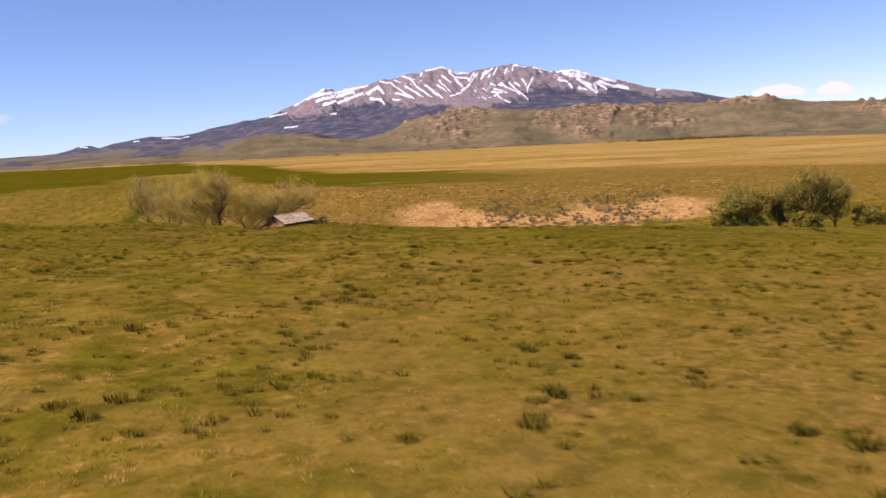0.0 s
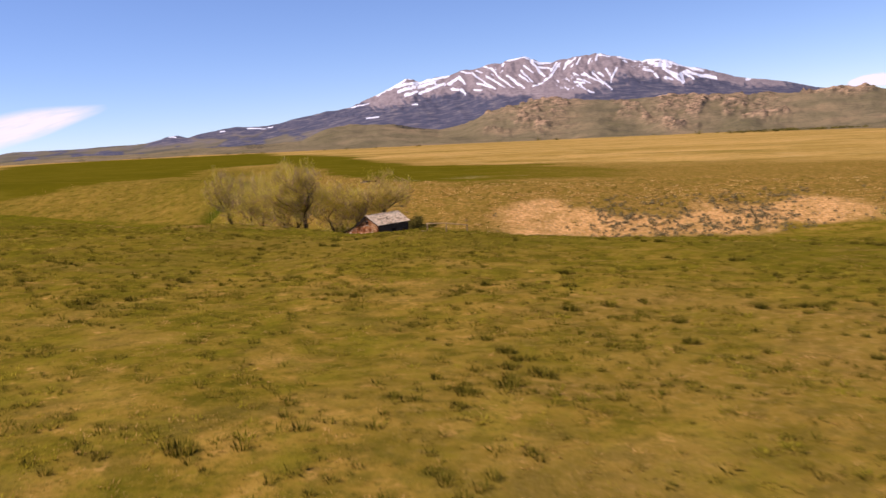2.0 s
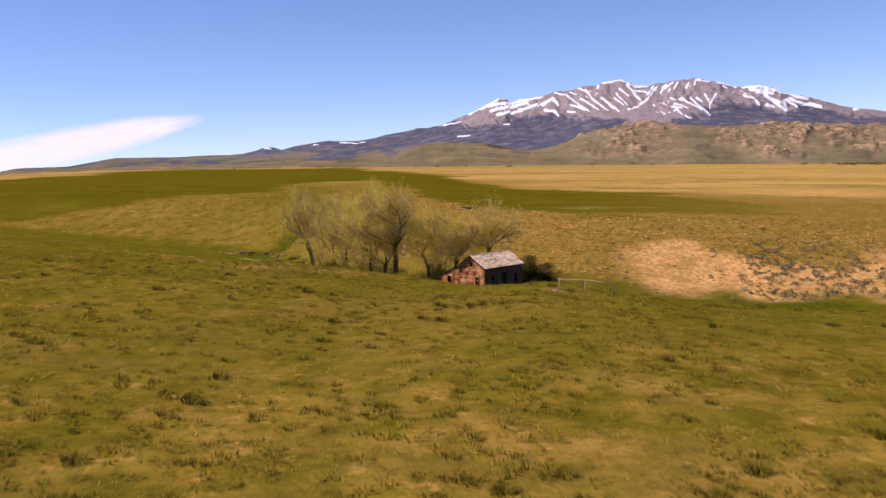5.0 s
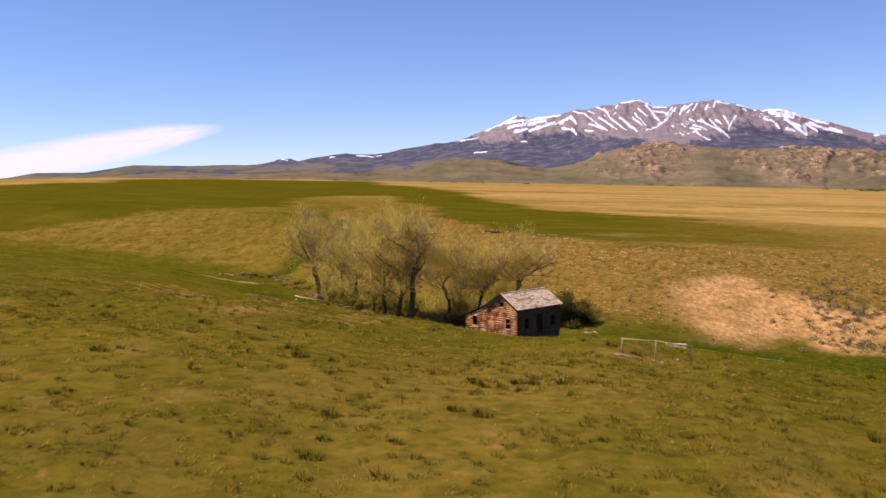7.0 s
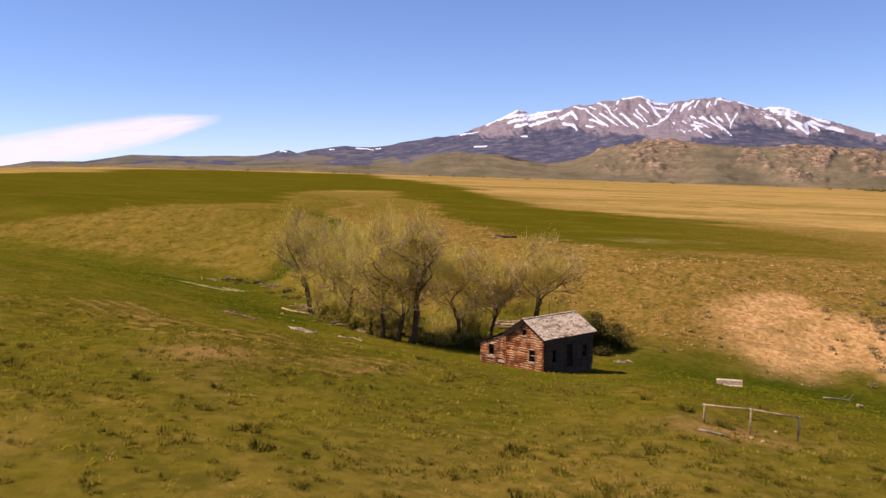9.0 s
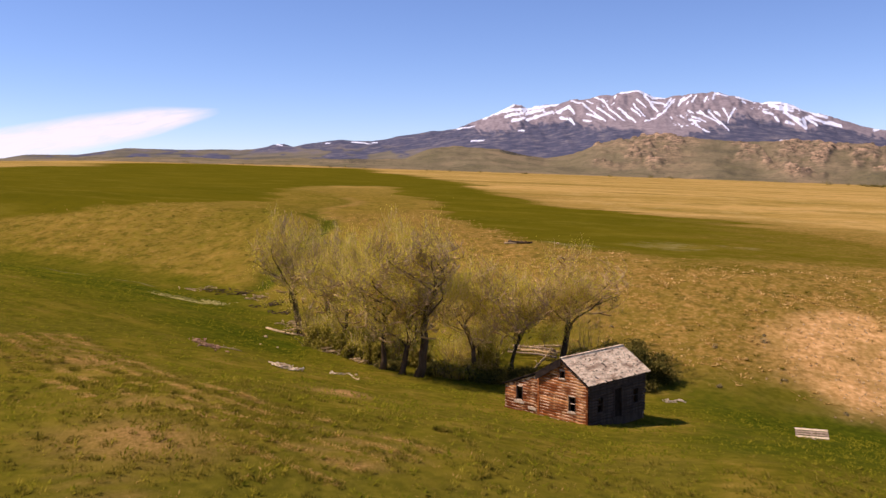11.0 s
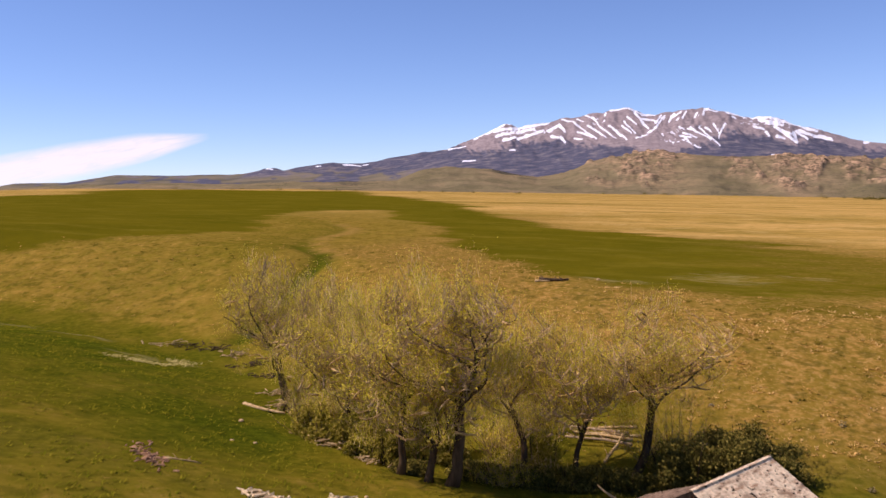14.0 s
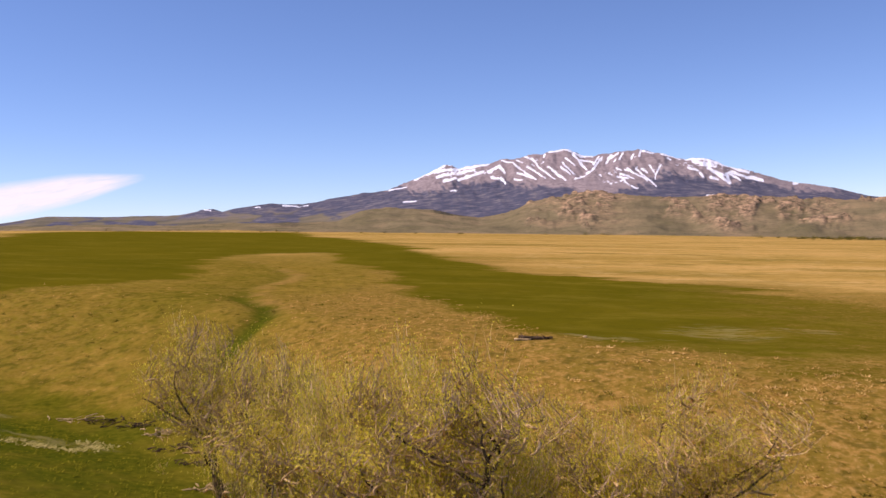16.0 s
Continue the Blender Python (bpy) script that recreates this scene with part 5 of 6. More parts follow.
def bush(x, y, wide, deep, tall, seed, leaf, count, size, label, name="bush"):
    """A thicket: bent stems and leaves in uneven clumps."""
    rnd, rs = random.Random(seed), np.random.default_rng(seed)
    b = thing(name, label, "bush", (x, y, ground_z(x, y) - 0.1), group="brush along the creek" if x < 0 else "willows on the slope")
    for k in range(9):
        stem = ([], [])
        w = rnd.uniform(0, 2 * math.pi)
        r = rnd.uniform(0.2, 0.85)
        foot = Vector((math.cos(w) * wide * 0.22, math.sin(w) * deep * 0.22, 0))
        end = Vector((math.cos(w) * wide * 0.5 * r, math.sin(w) * deep * 0.5 * r, tall * rnd.uniform(0.5, 0.85)))
        tube([foot, foot.lerp(end, 0.5) + Vector((0, 0, tall * 0.12)), end], [0.05, 0.035, 0.012], 4, *stem)
        put("stem", mesh_of("stem", stem[0], stem[1], M_BARK), b)
    clumps = 64
    u = rs.normal(0, 1, (clumps, 3))
    u /= np.linalg.norm(u, axis=1, keepdims=True)
    u[:, 2] = np.abs(u[:, 2])
    cc = u * rs.uniform(0.45, 1.0, (clumps, 1)) * np.array([wide * 0.46, deep * 0.46, tall * 0.82])
    cc[:, 2] += tall * 0.06
    pick = rs.integers(0, clumps, count)
    c = cc[pick] + rs.normal(0, 1, (count, 3)) * np.array([wide, deep, tall]) * 0.052
    c[:, 2] = np.abs(c[:, 2])
    a = rs.normal(0, 1, (count, 3))
    a /= np.linalg.norm(a, axis=1, keepdims=True)
    e = np.cross(a, rs.normal(0, 1, (count, 3)))
    e /= np.linalg.norm(e, axis=1, keepdims=True)
    s = size * rs.uniform(0.6, 1.4, (count, 1))
    co = np.stack([c - a * s, c - e * s * 0.6, c + a * s, c + e * s * 0.6], 1).reshape(-1, 3)
    put("foliage", quad_mesh("foliage", co, leaf), b)
    return b


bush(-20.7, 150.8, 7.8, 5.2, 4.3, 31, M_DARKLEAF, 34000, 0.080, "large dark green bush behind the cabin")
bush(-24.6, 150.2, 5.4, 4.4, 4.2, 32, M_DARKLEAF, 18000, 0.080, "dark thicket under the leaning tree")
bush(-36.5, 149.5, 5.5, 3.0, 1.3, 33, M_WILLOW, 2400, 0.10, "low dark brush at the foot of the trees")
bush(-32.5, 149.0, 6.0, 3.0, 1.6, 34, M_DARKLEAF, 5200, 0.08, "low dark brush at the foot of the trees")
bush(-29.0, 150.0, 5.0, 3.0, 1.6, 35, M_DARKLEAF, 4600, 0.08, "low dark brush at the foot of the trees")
bush(-44.3, 149.8, 3.0, 2.5, 2.2, 36, M_BUDLEAF, 2200, 0.12, "small yellow-green willow bush on the creek bank")
bush(-47.5, 152.3, 4.0, 3.0, 2.6, 37, M_BUDLEAF, 2800, 0.12, "yellow-green willow bush on the creek bank")
bush(-39.5, 152.5, 4.0, 3.5, 2.4, 38, M_WILLOW, 3000, 0.12, "green brush between the trees")
# brush in the dark leaf colour, which also paints the shade beneath the crowns
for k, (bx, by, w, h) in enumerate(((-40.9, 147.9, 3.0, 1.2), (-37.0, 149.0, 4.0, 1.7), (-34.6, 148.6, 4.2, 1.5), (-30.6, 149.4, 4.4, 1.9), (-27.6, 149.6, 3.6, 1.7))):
    bush(bx, by, w, 2.2, h, 44 + k, M_DARKLEAF, 4200, 0.08, "low brush under the trees, leaf darkened for their shade")
for k, (bx, by, w, h) in enumerate(((-45.2, 151.2, 3.6, 3.2), (-42.6, 149.4, 3.4, 3.0), (-49.4, 154.4, 3.6, 3.2), (-33.2, 151.6, 3.4, 3.6))):
    bush(bx, by, w, 2.8, h, 54 + k, M_BUDLEAF, 5200, 0.075, "yellow-green willow brush at the foot of the trees")
bush(57.5, 113.5, 5.0, 4.0, 3.8, 39, M_WILLOW, 7000, 0.11, "green willow thicket on the slope")
bush(38.2, 112.5, 4.6, 4.0, 4.4, 40, M_WILLOW, 8000, 0.11, "green willow thicket on the slope")
bush(41.4, 112.2, 4.2, 3.6, 2.6, 42, M_WILLOW, 7000, 0.11, "green willow thicket at the foot of the trees")
bush(49.0, 112.4, 4.6, 3.6, 3.4, 43, M_WILLOW, 7000, 0.11, "green willow thicket at the foot of the trees")
bush(62.0, 114.0, 6.0, 4.0, 3.6, 41, M_SAGE, 7000, 0.11, "grey-green thicket on the slope")


def thicket(x, y, wide, deep, tall, seed, label, stems=60, buds=3400, leaf=M_LEAF):
    """Upright willow canes, thin and tan, with small yellow-green buds along them."""
    rs = np.random.default_rng(seed)
    b = thing("willow_thicket", label, "bush", (x, y, ground_z(x, y) - 0.1), group="brush along the creek")
    rnd = random.Random(seed)
    canes, tops, feet = ([], []), [], []
    for k in range(stems):
        w, r = rnd.uniform(0, 2 * math.pi), math.sqrt(rnd.random())
        fx, fy = math.cos(w) * wide * 0.42 * r, math.sin(w) * deep * 0.42 * r
        foot = Vector((fx, fy, ground_z(x + fx, y + fy) - ground_z(x, y)))
        h = tall * rnd.uniform(0.45, 1.0) * (1 - 0.35 * r * r)
        end = foot + Vector((fx * 0.35 + rnd.gauss(0, 0.7), fy * 0.35 + rnd.gauss(0, 0.7), h))
        bend = foot.lerp(end, 0.5) + Vector((rnd.gauss(0, 0.15), rnd.gauss(0, 0.15), 0))
        tube([foot, bend, end], [0.030, 0.022, 0.008], 3, *canes)
        feet.append(bend.lerp(foot, 0.5))
        tops.append(end)
    tagged(put("canework", mesh_of("canework", canes[0], canes[1], M_TWIG), b, None, "thin tan canes"), kind="stuff")
    pick = rs.integers(0, stems, buds // 4)
    t = rs.random((len(pick), 1))
    base = np.array([tuple(v) for v in feet])[pick] * (1 - t) + np.array([tuple(v) for v in tops])[pick] * t + rs.normal(0, 0.10, (len(pick), 3))
    rise = rs.normal(0, 0.30, base.shape) + np.array([0, 0, 0.8])
    tip = base + rise * rs.uniform(0.12, 0.4, (len(pick), 1))
    side = np.cross(rise, rs.normal(0, 1, rise.shape))
    side *= 0.018 / np.linalg.norm(side, axis=1, keepdims=True)
    tagged(put("spray", tri_mesh("spray", np.stack([base - side, base + side, tip], 1).reshape(-1, 3), M_SHOOT), b), kind="stuff")
    co = leaf_cloud(rs, list(zip(tip, base)), 6, 0.045, 0.13)
    put("foliage", quad_mesh("foliage", co, leaf), b)


THICKET = "thicket of thin willow canes with yellow-green buds"
for k, (x, y, wide, deep, tall) in enumerate(((-52.0, 161.5, 4.5, 3.5, 5.0), (-49.5, 155.6, 4.2, 3.0, 3.8), (-46.5, 157.0, 5.0, 4.0, 4.6), (-43.6, 150.8, 4.0, 2.8, 4.0), (-41.5, 153.0, 5.0, 4.0, 4.8),
                                              (-36.4, 155.5, 3.5, 3.0, 3.2), (-34.2, 158.0, 5.0, 4.0, 4.4), (-25.0, 153.8, 4.0, 3.0, 4.5), (-33.8, 150.2, 3.2, 2.2, 2.4), (-35.2, 148.6, 3.0, 1.8, 1.8))):
    thicket(x, y, wide, deep, tall, 300 + k, THICKET, leaf=M_LEAF if k % 2 else M_BUDLEAF)


# ---- rail, timber and odd pieces lying about ----
def rail_stand():
    f = thing("pole_rail", "weathered pale pole rail on three posts in the pasture", "fence", (-11.9, 104.7, 0.0))
    tops = ((-2.0, 0.0, 0.80), (0.0, -0.2, 0.74), (2.15, 0.35, 0.32))
    for k, (x, y, z) in enumerate(tops):
        g = ground_z(-11.9 + x, 104.7 + y)
        v = ([], [])
        tube([Vector((x - 0.03, y, g - 0.3)), Vector((x, y, (g + z) / 2)), Vector((x + 0.02, y, z + 0.05))], [0.060, 0.055, 0.048], 8, *v)
        put("post", mesh_of("post", v[0], v[1], M_DEADWOOD, True), f)
    for a, b in zip(tops[:-1], tops[1:]):
        v = ([], [])
        p, q = Vector(a), Vector(b)
        tube([p + Vector((-0.08, 0, 0)), p.lerp(q, 0.5) - Vector((0, 0, 0.02)), q + Vector((0.06, 0, 0))], [0.050, 0.046, 0.042], 8, *v)
        put("rail", mesh_of("rail", v[0], v[1], M_DEADWOOD, True), f)


def pallet():
    x, y = -9.0, 139.5
    p = thing("wooden_pallet", "pale board platform lying tilted in the grass", "pallet", (x, y, ground_z(x, y) + 0.16), turn=-6)
    p.rotation_euler.x = math.radians(15)
    for k in range(5):
        part("board", box_bm(-1.05, 1.05, -0.75 + 0.33 * k, -0.53 + 0.33 * k, 0.14, 0.18, 0.008), M_PALEBOARD if k in (1, 4) else M_GREYWOOD, p)
    for sx in (-0.95, 0.0, 0.95):
        part("runner", box_bm(sx - 0.05, sx + 0.05, -0.78, 0.82, -0.1, 0.14, 0.008), M_GREYWOOD, p)


def lying_log(x, y, length, radius, turn, tilt, seed, label, mat=M_DEADWOOD, lift=0.0, name="fallen_log"):
    rnd = random.Random(seed)
    t = thing(name, label, "log", (x, y, ground_z(x, y) + radius * 0.6 + lift), turn=turn, group="fallen wood in the hollow")
    v = ([], [])
    path, radii = [], []
    for k in range(6):
        s = k / 5 - 0.5
        a = math.radians(turn)
        gz = ground_z(x + math.cos(a) * length * s, y + math.sin(a) * length * s) - ground_z(x, y)
        path.append(Vector((length * s, rnd.gauss(0, 0.03) * length * 0.4, gz + math.tan(math.radians(tilt)) * length * s)))
        radii.append(radius * (1.0 - 0.5 * k / 5))
    tube(path, radii, 8, *v)
    put("stem", mesh_of("stem", v[0], v[1], mat, True), t)
    for k in range(rnd.randint(1, 3)):
        v = ([], [])
        q = path[rnd.randint(1, 4)]
        out = Vector((rnd.uniform(-0.5, 1), rnd.uniform(-1, 1), rnd.uniform(0.1, 0.7))).normalized()
        tube([q, q + out * length * 0.12, q + out * length * 0.22 + Vector((0, 0, 0.05))], [radius * 0.4, radius * 0.25, radius * 0.08], 5, *v)
        put("branch", mesh_of("branch", v[0], v[1], mat, True), t)
    return t


def wood_heap(x, y, wide, deep, tall, count, seed, label, mat=M_DEADWOOD, long=1.4, turn=0.0):
    """Loose sticks and boards thrown on a heap."""
    rnd = random.Random(seed)
    h = thing("wood_heap", label, "wood heap", (x, y, ground_z(x, y)), group="wood heaps in the hollow")
    for k in range(count):
        v = ([], [])
        pu, pv = rnd.gauss(0, wide * 0.25), rnd.gauss(0, deep * 0.25)
        ct, st = math.cos(radians(turn)), math.sin(radians(turn))
        px, py = pu * ct - pv * st, pu * st + pv * ct
        pz = ground_z(x + px, y + py) - ground_z(x, y) + rnd.uniform(0.02, tall)
        w, l = rnd.uniform(0, math.pi), long * rnd.uniform(0.4, 1.2)
        d = Vector((math.cos(w), math.sin(w) * 0.6, rnd.uniform(-0.12, 0.25))) * l / 2
        c = Vector((px, py, pz))
        r = rnd.uniform(0.025, 0.075)
        tube([c - d, c + Vector((0, 0, 0.03)), c + d], [r, r * 0.9, r * 0.6], 5, *v)
        put("stick", mesh_of("stick", v[0], v[1], mat), h)


rail_stand()
pallet()
lying_log(0.7, 144.4, 3.4, 0.06, 30, 0, 51, "long pale pole lying bent in the grass", M_WHITEWOOD, 0.03, "fallen_pole")
lying_log(1.4, 140.2, 0.5, 0.20, 10, 0, 52, "pale block of wood in the grass")
wood_heap(-44.7, 134.9, 2.2, 1.2, 0.16, 44, 53, "heap of bleached broken boards in the grass", M_PALEBOARD, 0.8)
wood_heap(-52.4, 138.0, 6.4, 1.3, 0.10, 110, 54, "scatter of brown wood scraps in the grass", M_SCRAP, 0.5, turn=-50)
wood_heap(-42.2, 137.9, 1.8, 1.2, 0.08, 10, 55, "few pale wood chips in the grass", M_PALEBOARD, 0.7)
lying_log(-13.7, 102.2, 1.3, 0.07, -12, 0, 84, "short grey post lying before the rail", M_GREYWOOD)
lying_log(-51.0, 138.8, 1.9, 0.06, 20, 0, 56, "thin pale pole lying in the grass")
lying_log(-40.2, 136.4, 1.2, 0.06, -50, 0, 57, "short pale stick lying in the grass")
lying_log(-55.6, 160.9, 4.2, 0.17, -20, 3, 58, "bleached fallen trunk at the creek bend")
wood_heap(-54.3, 162.2, 2.4, 1.6, 0.9, 26, 59, "pile of broken pale limbs at the tree's foot", M_DEADWOOD, 1.2)
lying_log(-48.5, 152.8, 3.0, 0.11, -35, 4, 60, "bleached fallen limb under the trees")
wood_heap(-46.5, 150.8, 3.2, 1.6, 0.5, 24, 61, "brushwood and pale limbs on the bank", M_DEADWOOD, 1.5)
wood_heap(-43.5, 148.6, 2.4, 1.2, 0.3, 16, 62, "brushwood and pale limbs on the bank", M_DEADWOOD, 1.1)
for k in range(5):
    lying_log(-29.7 + 0.3 * (k % 3), 156.3 + 0.42 * k, 4.6 - 0.4 * (k % 2), 0.13, (168, 159, 176, 163, 171)[k], (2, -2, 4, 0, -4)[k], 70 + k, "long grey log in a stack behind the cabin", M_DEADWOOD if k % 3 else M_GREYWOOD, 0.45 + 0.1 * (k % 2))
lying_log(-28.6, 155.2, 2.6, 0.12, 60, 22, 80, "pale log leaning on the stack", M_DEADWOOD, 0.5)
lying_log(-28.9, 147.3, 2.2, 0.10, 130, 16, 81, "pale broken limb behind the cabin", M_DEADWOOD, 0.3)
lying_log(-35.1, 193.0, 3.2, 0.22, 5, 0, 82, "dark fallen log in the flat meadow", M_BARK, 0.05)
lying_log(-36.3, 192.4, 1.6, 0.14, 12, 0, 83, "bleached fallen limb in the flat meadow")
wood_heap(-17.8, 146.4, 1.5, 0.7, 0.10, 9, 84, "pale boards lying behind the cabin", M_WHITEWOOD, 0.8)
for k, (x, y, wide) in enumerate(((-78.0, 186.4, 5.0), (-74.2, 186.0, 5.0), (-70.6, 184.6, 4.0), (-67.4, 182.0, 4.0), (-64.4, 178.6, 4.0), (-61.0, 174.5, 3.0), (-57.2, 168.0, 3.0))):
    wood_heap(x, y, wide, 1.4, 0.45, 26, 85 + k, "driftwood and brush caught along the creek bank", M_BARK if k % 3 else M_DEADWOOD, 1.1)


def field_stone(x, y, wide, seed):
    """A pale lump of stone, rounded by weather."""
    rnd = random.Random(seed)
    t = thing("field_stone", "pale rough stone half sunk in the grass", "stone", (x, y, ground_z(x, y) + wide * 0.12), turn=rnd.uniform(0, 180), group="stones in the meadow")
    bm = bmesh.new()
    bmesh.ops.create_icosphere(bm, subdivisions=2, radius=wide * 0.5)
    for v in bm.verts:
        v.co *= 1 + rnd.uniform(-0.16, 0.16)
        v.co.z *= 0.62
    part("stone_body", bm, M_STONE, t)


for k, (x, y, wide) in enumerate(((-54.8, 154.8, 0.45), (-52.0, 147.1, 0.35), (-50.9, 148.1, 0.3), (-50.8, 154.1, 0.4), (-48.9, 153.0, 0.45), (-48.2, 153.4, 0.35), (-30.4, 196.0, 0.5), (-41.0, 139.0, 0.3), (-12.0, 103.4, 0.28), (-11.6, 102.8, 0.26), (-10.5, 106.5, 0.22))):
    field_stone(x, y, wide * 0.8, 400 + k)


# ---- grass and low growth ----
def tufts(name, xs, ys, rs, blades, tall, wide, mat, label, category="grass", droop=0.5, slim=1.0):
    """Clumps of upright blades, one triangle each."""
    n = len(xs)
    zs = surface(xs, ys)
    size = rs.uniform(0.6, 1.4, n)
    c = np.repeat(np.stack([xs, ys, zs - 0.03], 1), blades, 0)
    s = np.repeat(size, blades)[:, None]
    w = rs.uniform(0, 2 * np.pi, len(c))
    r = np.sqrt(rs.random(len(c)))[:, None] * wide * s
    foot = c + np.stack([np.cos(w), np.sin(w), np.zeros(len(c))], 1) * r
    out = np.stack([np.cos(w), np.sin(w), np.zeros(len(c))], 1)
    tip = foot + out * tall * s * rs.uniform(0.5, 1.3, (len(c), 1)) * (0.7 + droop) + np.array([0, 0, 1.0]) * tall * s * rs.uniform(0.4, 0.9, (len(c), 1))
    half = np.stack([-np.sin(w), np.cos(w), np.zeros(len(c))], 1) * (0.09 * tall + 0.16 * wide) * slim * s
    co = np.stack([foot - half, foot + half, tip], 1).reshape(-1, 3)
    ob = put(name, tri_mesh(name, co, mat))
    tagged(ob, label, category, kind="stuff")


def mounds(name, xs, ys, rs, leaves, tall, wide, leaf, mat, label, category):
    """Low rounded clumps of small leaves."""
    n = len(xs)
    size = np.repeat(rs.uniform(0.5, 1.5, n), leaves)[:, None]
    c = np.repeat(np.stack([xs, ys, surface(xs, ys)], 1), leaves, 0)
    u = rs.normal(0, 1, (len(c), 3))
    u /= np.linalg.norm(u, axis=1, keepdims=True)
    u[:, 2] = np.abs(u[:, 2])
    c = c + u * np.array([wide, wide, tall]) * size * rs.uniform(0.5, 1.0, (len(c), 1))
    a = np.cross(u + rs.normal(0, 0.3, u.shape), rs.normal(0, 1, u.shape))
    a /= np.linalg.norm(a, axis=1, keepdims=True)
    e = np.cross(u, a)
    s = leaf * (0.6 + 0.4 * size) * rs.uniform(0.7, 1.3, (len(c), 1))
    co = np.stack([c - a * s, c - e * s * 0.7, c + a * s, c + e * s * 0.7], 1).reshape(-1, 3)
    ob = put(name, quad_mesh(name, co, mat))
    tagged(ob, label, category, kind="stuff")


def scatter(rs, count, box, keep):
    x = rs.uniform(box[0], box[1], count)
    y = rs.uniform(box[2], box[3], count)
    ok = rs.random(count) < keep(x, y)
    return x[ok], y[ok]


rs = np.random.default_rng(5)
hollow = lambda x, y: y - soft_line(x, BEND_X, BEND_Y, 14.0)
clothed = lambda x, y: 1 - 0.9 * smooth(cover(x, y)["bare"] / 0.6)
patchy = lambda x, y, s, k, lo, hi: smooth((fbm(x / s, y / s, 3, k) - lo) / (hi - lo))
view = lambda x, y: np.abs(x + 0.27 * y - 3) < 0.56 * y + 12
x, y = scatter(rs, 72000, (-62, 46, 12, 125), lambda x, y: (0.30 + 0.70 * patchy(x, y, 3.0, 201, 0.42, 0.6)) * smooth((-hollow(x, y) - 28) / 20.0) * view(x, y) * (1 - 0.5 * smooth((y - 62) / 25.0)))
tufts("pasture_grass", x, y, rs, 8, 0.10, 0.17, M_BLADE, "short green and straw-yellow pasture grass in tufts", slim=0.42)
x, y = scatter(rs, 16000, (-62, 46, 12, 122), lambda x, y: (0.06 + 0.50 * patchy(x, y, 4.0, 211, 0.46, 0.60)) * (1 - 0.85 * smooth((y - 62) / 12.0) * smooth((x + 14) / 10.0)) * smooth((-hollow(x, y) - 26) / 20.0) * view(x, y))
tufts("tussocks", x, y, rs, 44, 0.23, 0.18, M_TUSSOCK, "dark olive tussocks of coarse grass in the pasture", droop=-0.25, slim=0.30)
x, y = scatter(rs, 17000, (-62, 30, 30, 122), lambda x, y: smooth((y - 28) / 14.0) * (0.08 + 0.7 * patchy(x, y, 4.5, 217, 0.46, 0.60)) * smooth((-hollow(x, y) - 20) / 14.0) * (1 - 0.6 * smooth((x + 6) / 16.0)))
tufts("hummock_grass", x, y, rs, 20, 0.21, 0.24, M_HUMMOCK, "dark green hummocks of grass dotting the pasture", droop=0.0, slim=0.42)
x, y = scatter(rs, 900, (-60, 44, 12, 116), lambda x, y: 0.9 * patchy(x, y, 6.0, 213, 0.48, 0.62) * view(x, y))
tufts("rush_clumps", x, y, rs, 120, 0.34, 0.34, M_TUSSOCK, "larger dark clumps of rushes in the pasture", "rushes", droop=-0.35, slim=0.24)
x, y = scatter(rs, 26000, (-62, 46, 12, 125), lambda x, y: (0.03 + 0.5 * patchy(x, y, 4.0, 219, 0.45, 0.60)) * (1 - 0.85 * smooth((y - 64) / 12.0) * smooth((x + 14) / 10.0)) * smooth((-hollow(x, y) - 24) / 20.0) * view(x, y))
tufts("yellow_tufts", x, y, rs, 20, 0.16, 0.22, M_FRESH, "bright yellow-green tufts of young grass", droop=0.0, slim=0.40)
x, y = scatter(rs, 36000, (-62, 46, 12, 125), lambda x, y: (0.45 + 0.45 * smooth((62 - y) / 20.0)) * patchy(x, y, 2.2, 215, 0.52, 0.64) * smooth((-hollow(x, y) - 28) / 20.0))
tufts("straw_tufts", x, y, rs, 12, 0.10, 0.17, M_STRAW, "bleached straw tufts among the green grass", slim=0.42)
x, y = scatter(rs, 90000, (-110, 40, 50, 195), lambda x, y: np.maximum(smooth((hollow(x, y) + 48) / 20.0), 0.8 * smooth((y - 84) / 22.0)) * smooth((3 - hollow(x, y)) / 5.0) * (0.3 + 0.7 * patchy(x, y, 4.0, 221, 0.40, 0.6)))
tufts("meadow_grass", x, y, rs, 6, 0.14, 0.20, M_LUSHBLADE, "lush bright green grass in the creek hollow")
x, y = scatter(rs, 46000, (-125, 70, 148, 240), lambda x, y: clothed(x, y) * smooth((hollow(x, y) - 4) / 6.0) * (0.9 - 0.72 * smooth((-x - 60) / 14.0)) * patchy(x, y, 2.4, 231, 0.42, 0.62) * (inside(x, y, FIELD) < 4) * np.clip(1.7 - y / 180.0, 0.12, 1) * (1 - np.exp(-((x + 36) / 13.0) ** 4 - ((y - 158) / 8.0) ** 4)))
tufts("dry_grass", x, y, rs, 6, 0.20, 0.20, M_STRAW, "dry yellow bunch grass on the slope beyond the creek")
x, y = scatter(rs, 4200, (-84, -66, 170, 184), lambda x, y: np.exp(-((x + 74.6) / 4.0) ** 4 - ((y - 176.2 - 0.25 * (x + 75)) / 2.4) ** 4) * patchy(x, y, 3.0, 233, 0.36, 0.52))
tufts("reed_patch", x, y, rs, 8, 0.20, 0.22, M_REED, "patch of bleached reeds beside the creek")
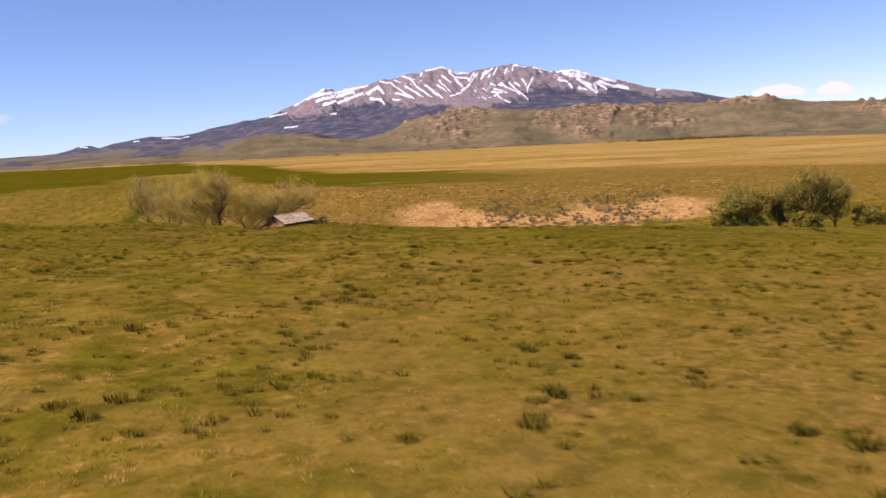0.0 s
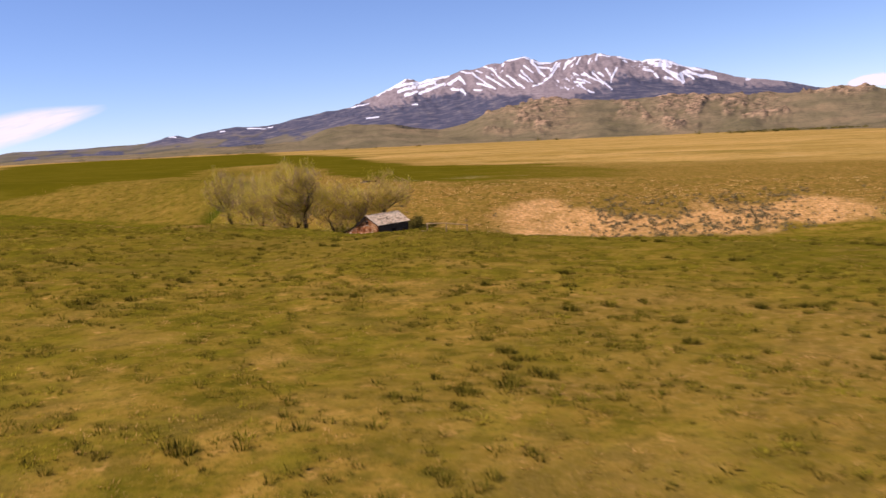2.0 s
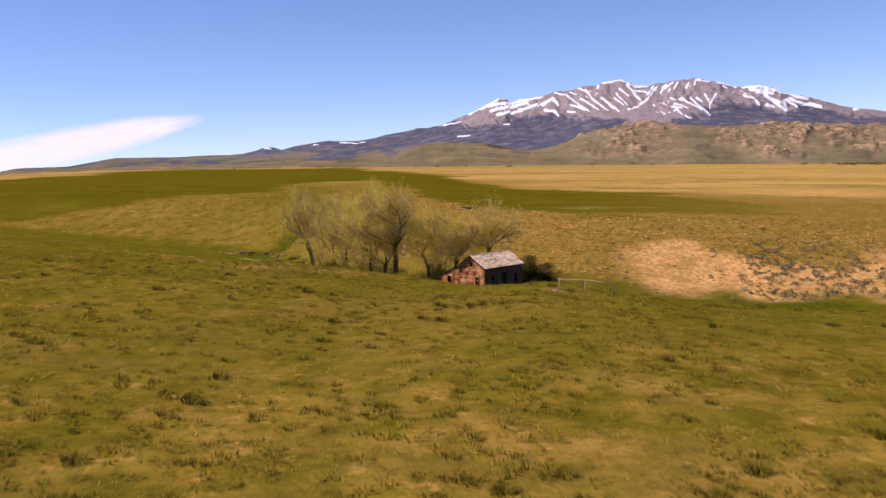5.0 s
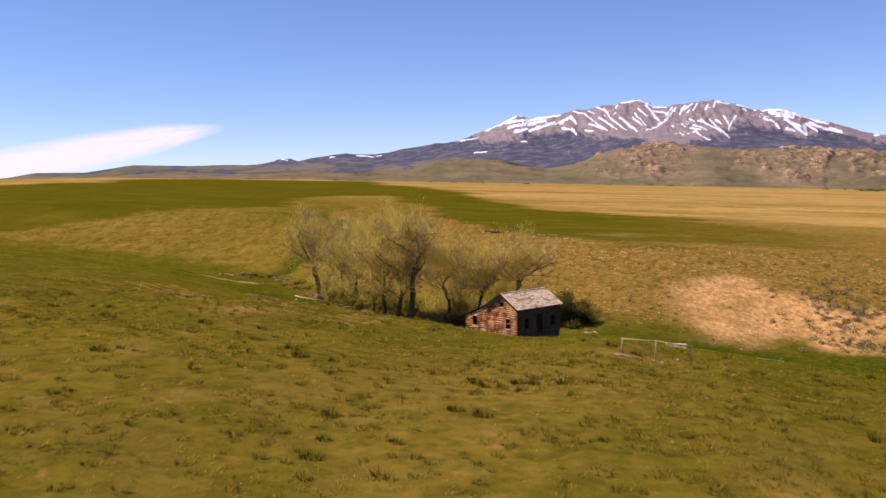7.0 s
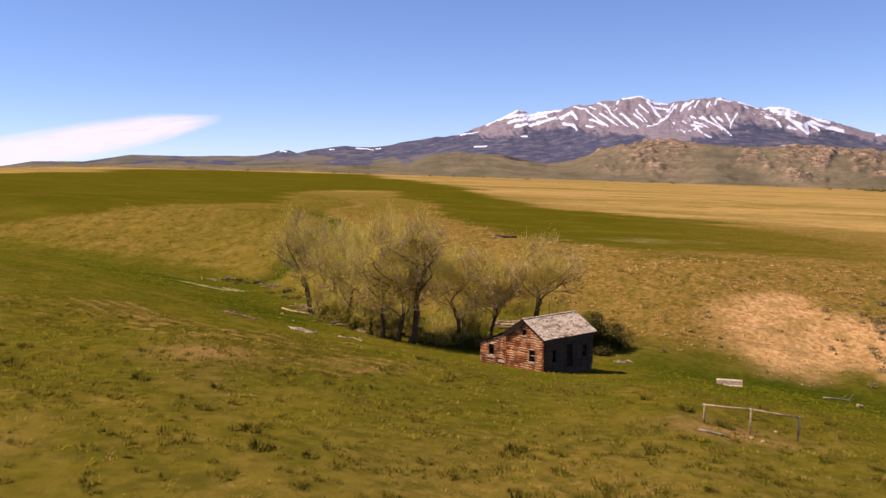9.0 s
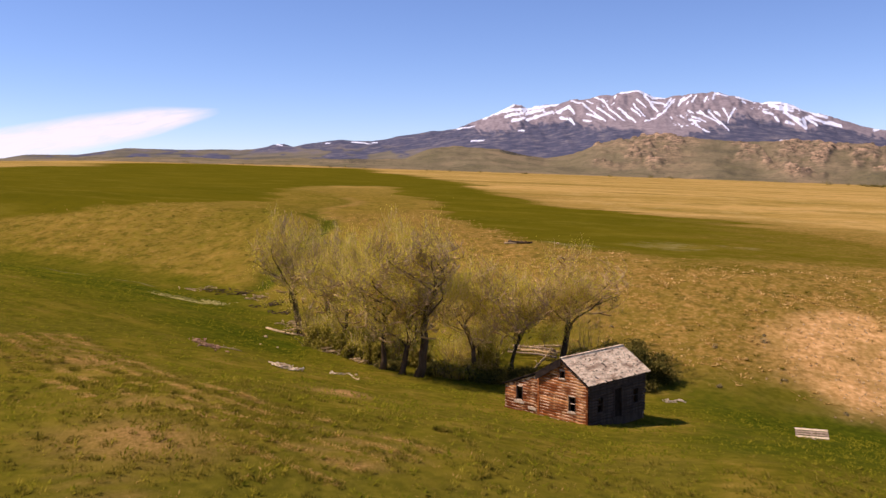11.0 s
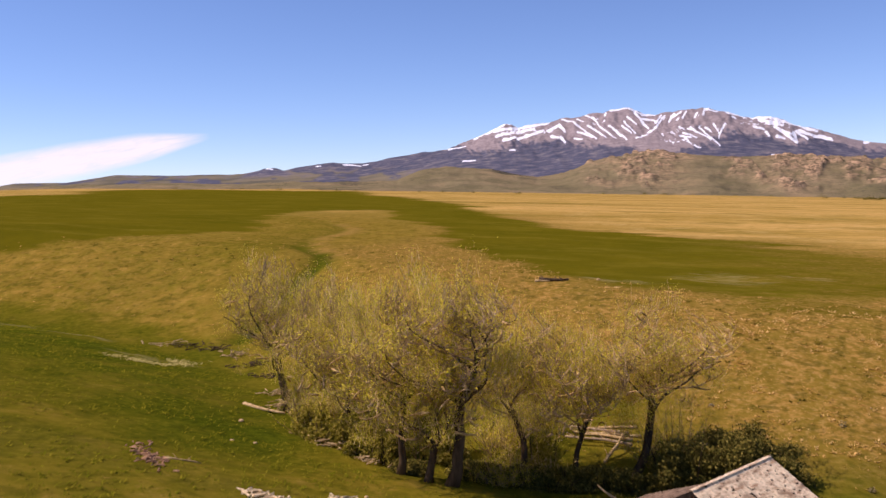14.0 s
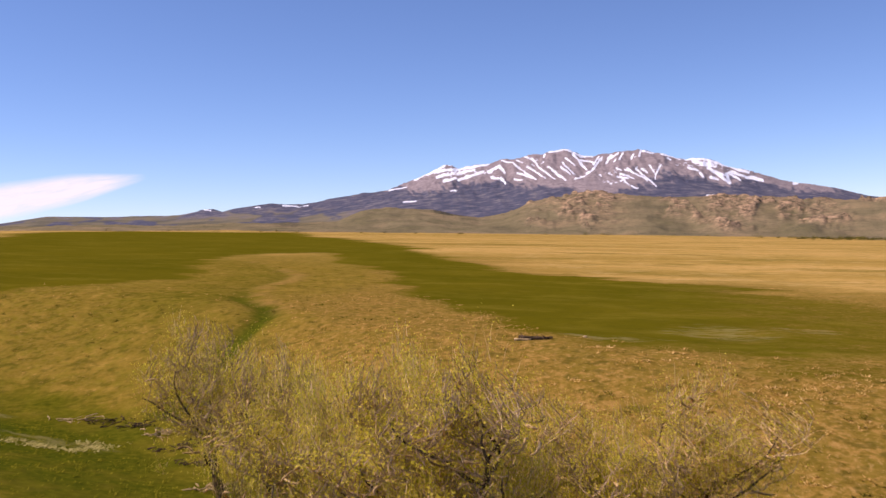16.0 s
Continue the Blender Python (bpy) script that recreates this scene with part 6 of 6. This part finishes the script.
x, y = scatter(rs, 6000, (-18, 75, 143, 185), lambda x, y: smooth((hollow(x, y) - 3) / 4.0) * smooth((26 - hollow(x, y)) / 8.0) * (0.02 + 0.98 * smooth((x - 6) / 4.0) * smooth((50 - x) / 14.0) * (0.15 + 0.85 * patchy(x, y, 4.0, 241, 0.36, 0.54))) * 0.8)
mounds("sagebrush", x, y, rs, 44, 0.46, 0.46, 0.085, M_SAGE, "grey-green sagebrush clumps on the bare bank", "sagebrush")
x, y = scatter(rs, 9000, (-14, 62, 146, 178), lambda x, y: cover(x, y)["bare"] * 0.5)
mounds("bank_stones", x, y, rs, 5, 0.07, 0.10, 0.075, M_STONE, "small pale stones strewn over the bare bank", "stones")
x, y = scatter(rs, 4500, (-110, 60, 156, 225), lambda x, y: smooth((hollow(x, y) - 8) / 8.0) * 0.35 * (inside(x, y, FIELD) < 3) * (0.12 + 0.88 * patchy(x, y, 7.0, 251, 0.44, 0.62)))
tufts("low_scrub", x, y, rs, 14, 0.24, 0.26, M_TUSSOCK, "low dark scrub dotted over the dry slope", "scrub", 0.0)


x, y = scatter(rs, 15000, (-60, 62, 148, 192), lambda x, y: clothed(x, y) * smooth((hollow(x, y) - 6) / 5.0) * (inside(x, y, FIELD) < 0) * 0.75 * patchy(x, y, 3.0, 261, 0.46, 0.60) * (0.12 + 0.88 * smooth((x + 26) / 8.0)))
tufts("bunch_grass", x, y, rs, 10, 0.22, 0.24, M_BUNCH, "pale bunch grass in clumps on the dry slope", droop=0.3)


def trail(offset, spread, count, seed):
    """Places along one wheel rut of the old track."""
    rs = np.random.default_rng(seed)
    px, py = np.array(TRACK, float).T
    run = np.concatenate([[0], np.cumsum(np.hypot(np.diff(px), np.diff(py)))])
    t = rs.uniform(0, run[-1], count)
    x, y = np.interp(t, run, px), np.interp(t, run, py)
    i = np.clip(np.searchsorted(run, t) - 1, 0, len(px) - 2)
    dx, dy = px[i + 1] - px[i], py[i + 1] - py[i]
    n = np.hypot(dx, dy)
    o = offset + rs.normal(0, spread, count)
    keep = fbm(x / 1.6, y / 1.6, 2, seed) > 0.40
    return (x - dy / n * o)[keep], (y + dx / n * o)[keep]


for k, off in enumerate((-0.9, 0.7, 2.2, 3.7, 5.4)):
    x, y = trail(-off, 0.15, 1300, 271 + k)
    tufts("rut_straw", x, y, rs, 10, 0.08, 0.13, M_STRAW, "dry straw along the wheel ruts of an old track", slim=0.5)
    x, y = trail(-off + 0.7, 0.22, 150, 281 + k)
    tufts("track_tussocks", x, y, rs, 26, 0.15, 0.20, M_HUMMOCK, "dark tussocks between the wheel ruts", droop=0.0, slim=0.4)


def far_scrub():
    """A belt of bushes along the foot of the hills."""
    rs = np.random.default_rng(77)
    az = np.concatenate([rs.uniform(13, 21, 60), rs.normal(16.5, 1.5, 40), rs.uniform(-16, -6, 60), rs.uniform(-40, 30, 40)])
    r = np.concatenate([rs.uniform(1500, 1850, 100), rs.uniform(2250, 2550, 60), rs.uniform(1600, 2000, 40)])
    x, y = polar(az, r)
    z = surface(x, y)
    hill = (az < -5) & (r > 2200)
    x, y, z = x[~hill], y[~hill], z[~hill]
    n, k = len(x), 70
    c = np.repeat(np.stack([x, y, z], 1), k, 0)
    size = np.repeat(rs.uniform(1.2, 4.5, n), k)[:, None]
    c = c + np.abs(rs.normal(0, 1, c.shape)) * np.array([0, 0, 0.55]) * size + rs.normal(0, 0.9, c.shape) * np.array([1, 1, 0]) * size
    a, b = rs.normal(0, 1, c.shape), rs.normal(0, 1, c.shape)
    co = np.stack([c - a * 0.5, c + b * 0.6, c + a * 0.5], 1).reshape(-1, 3)
    ob = put("distant_scrub", tri_mesh("distant_scrub", co, M_DARKLEAF))
    tagged(ob, "dark bushes strung along the foot of the hills", "scrub", kind="stuff")


far_scrub()
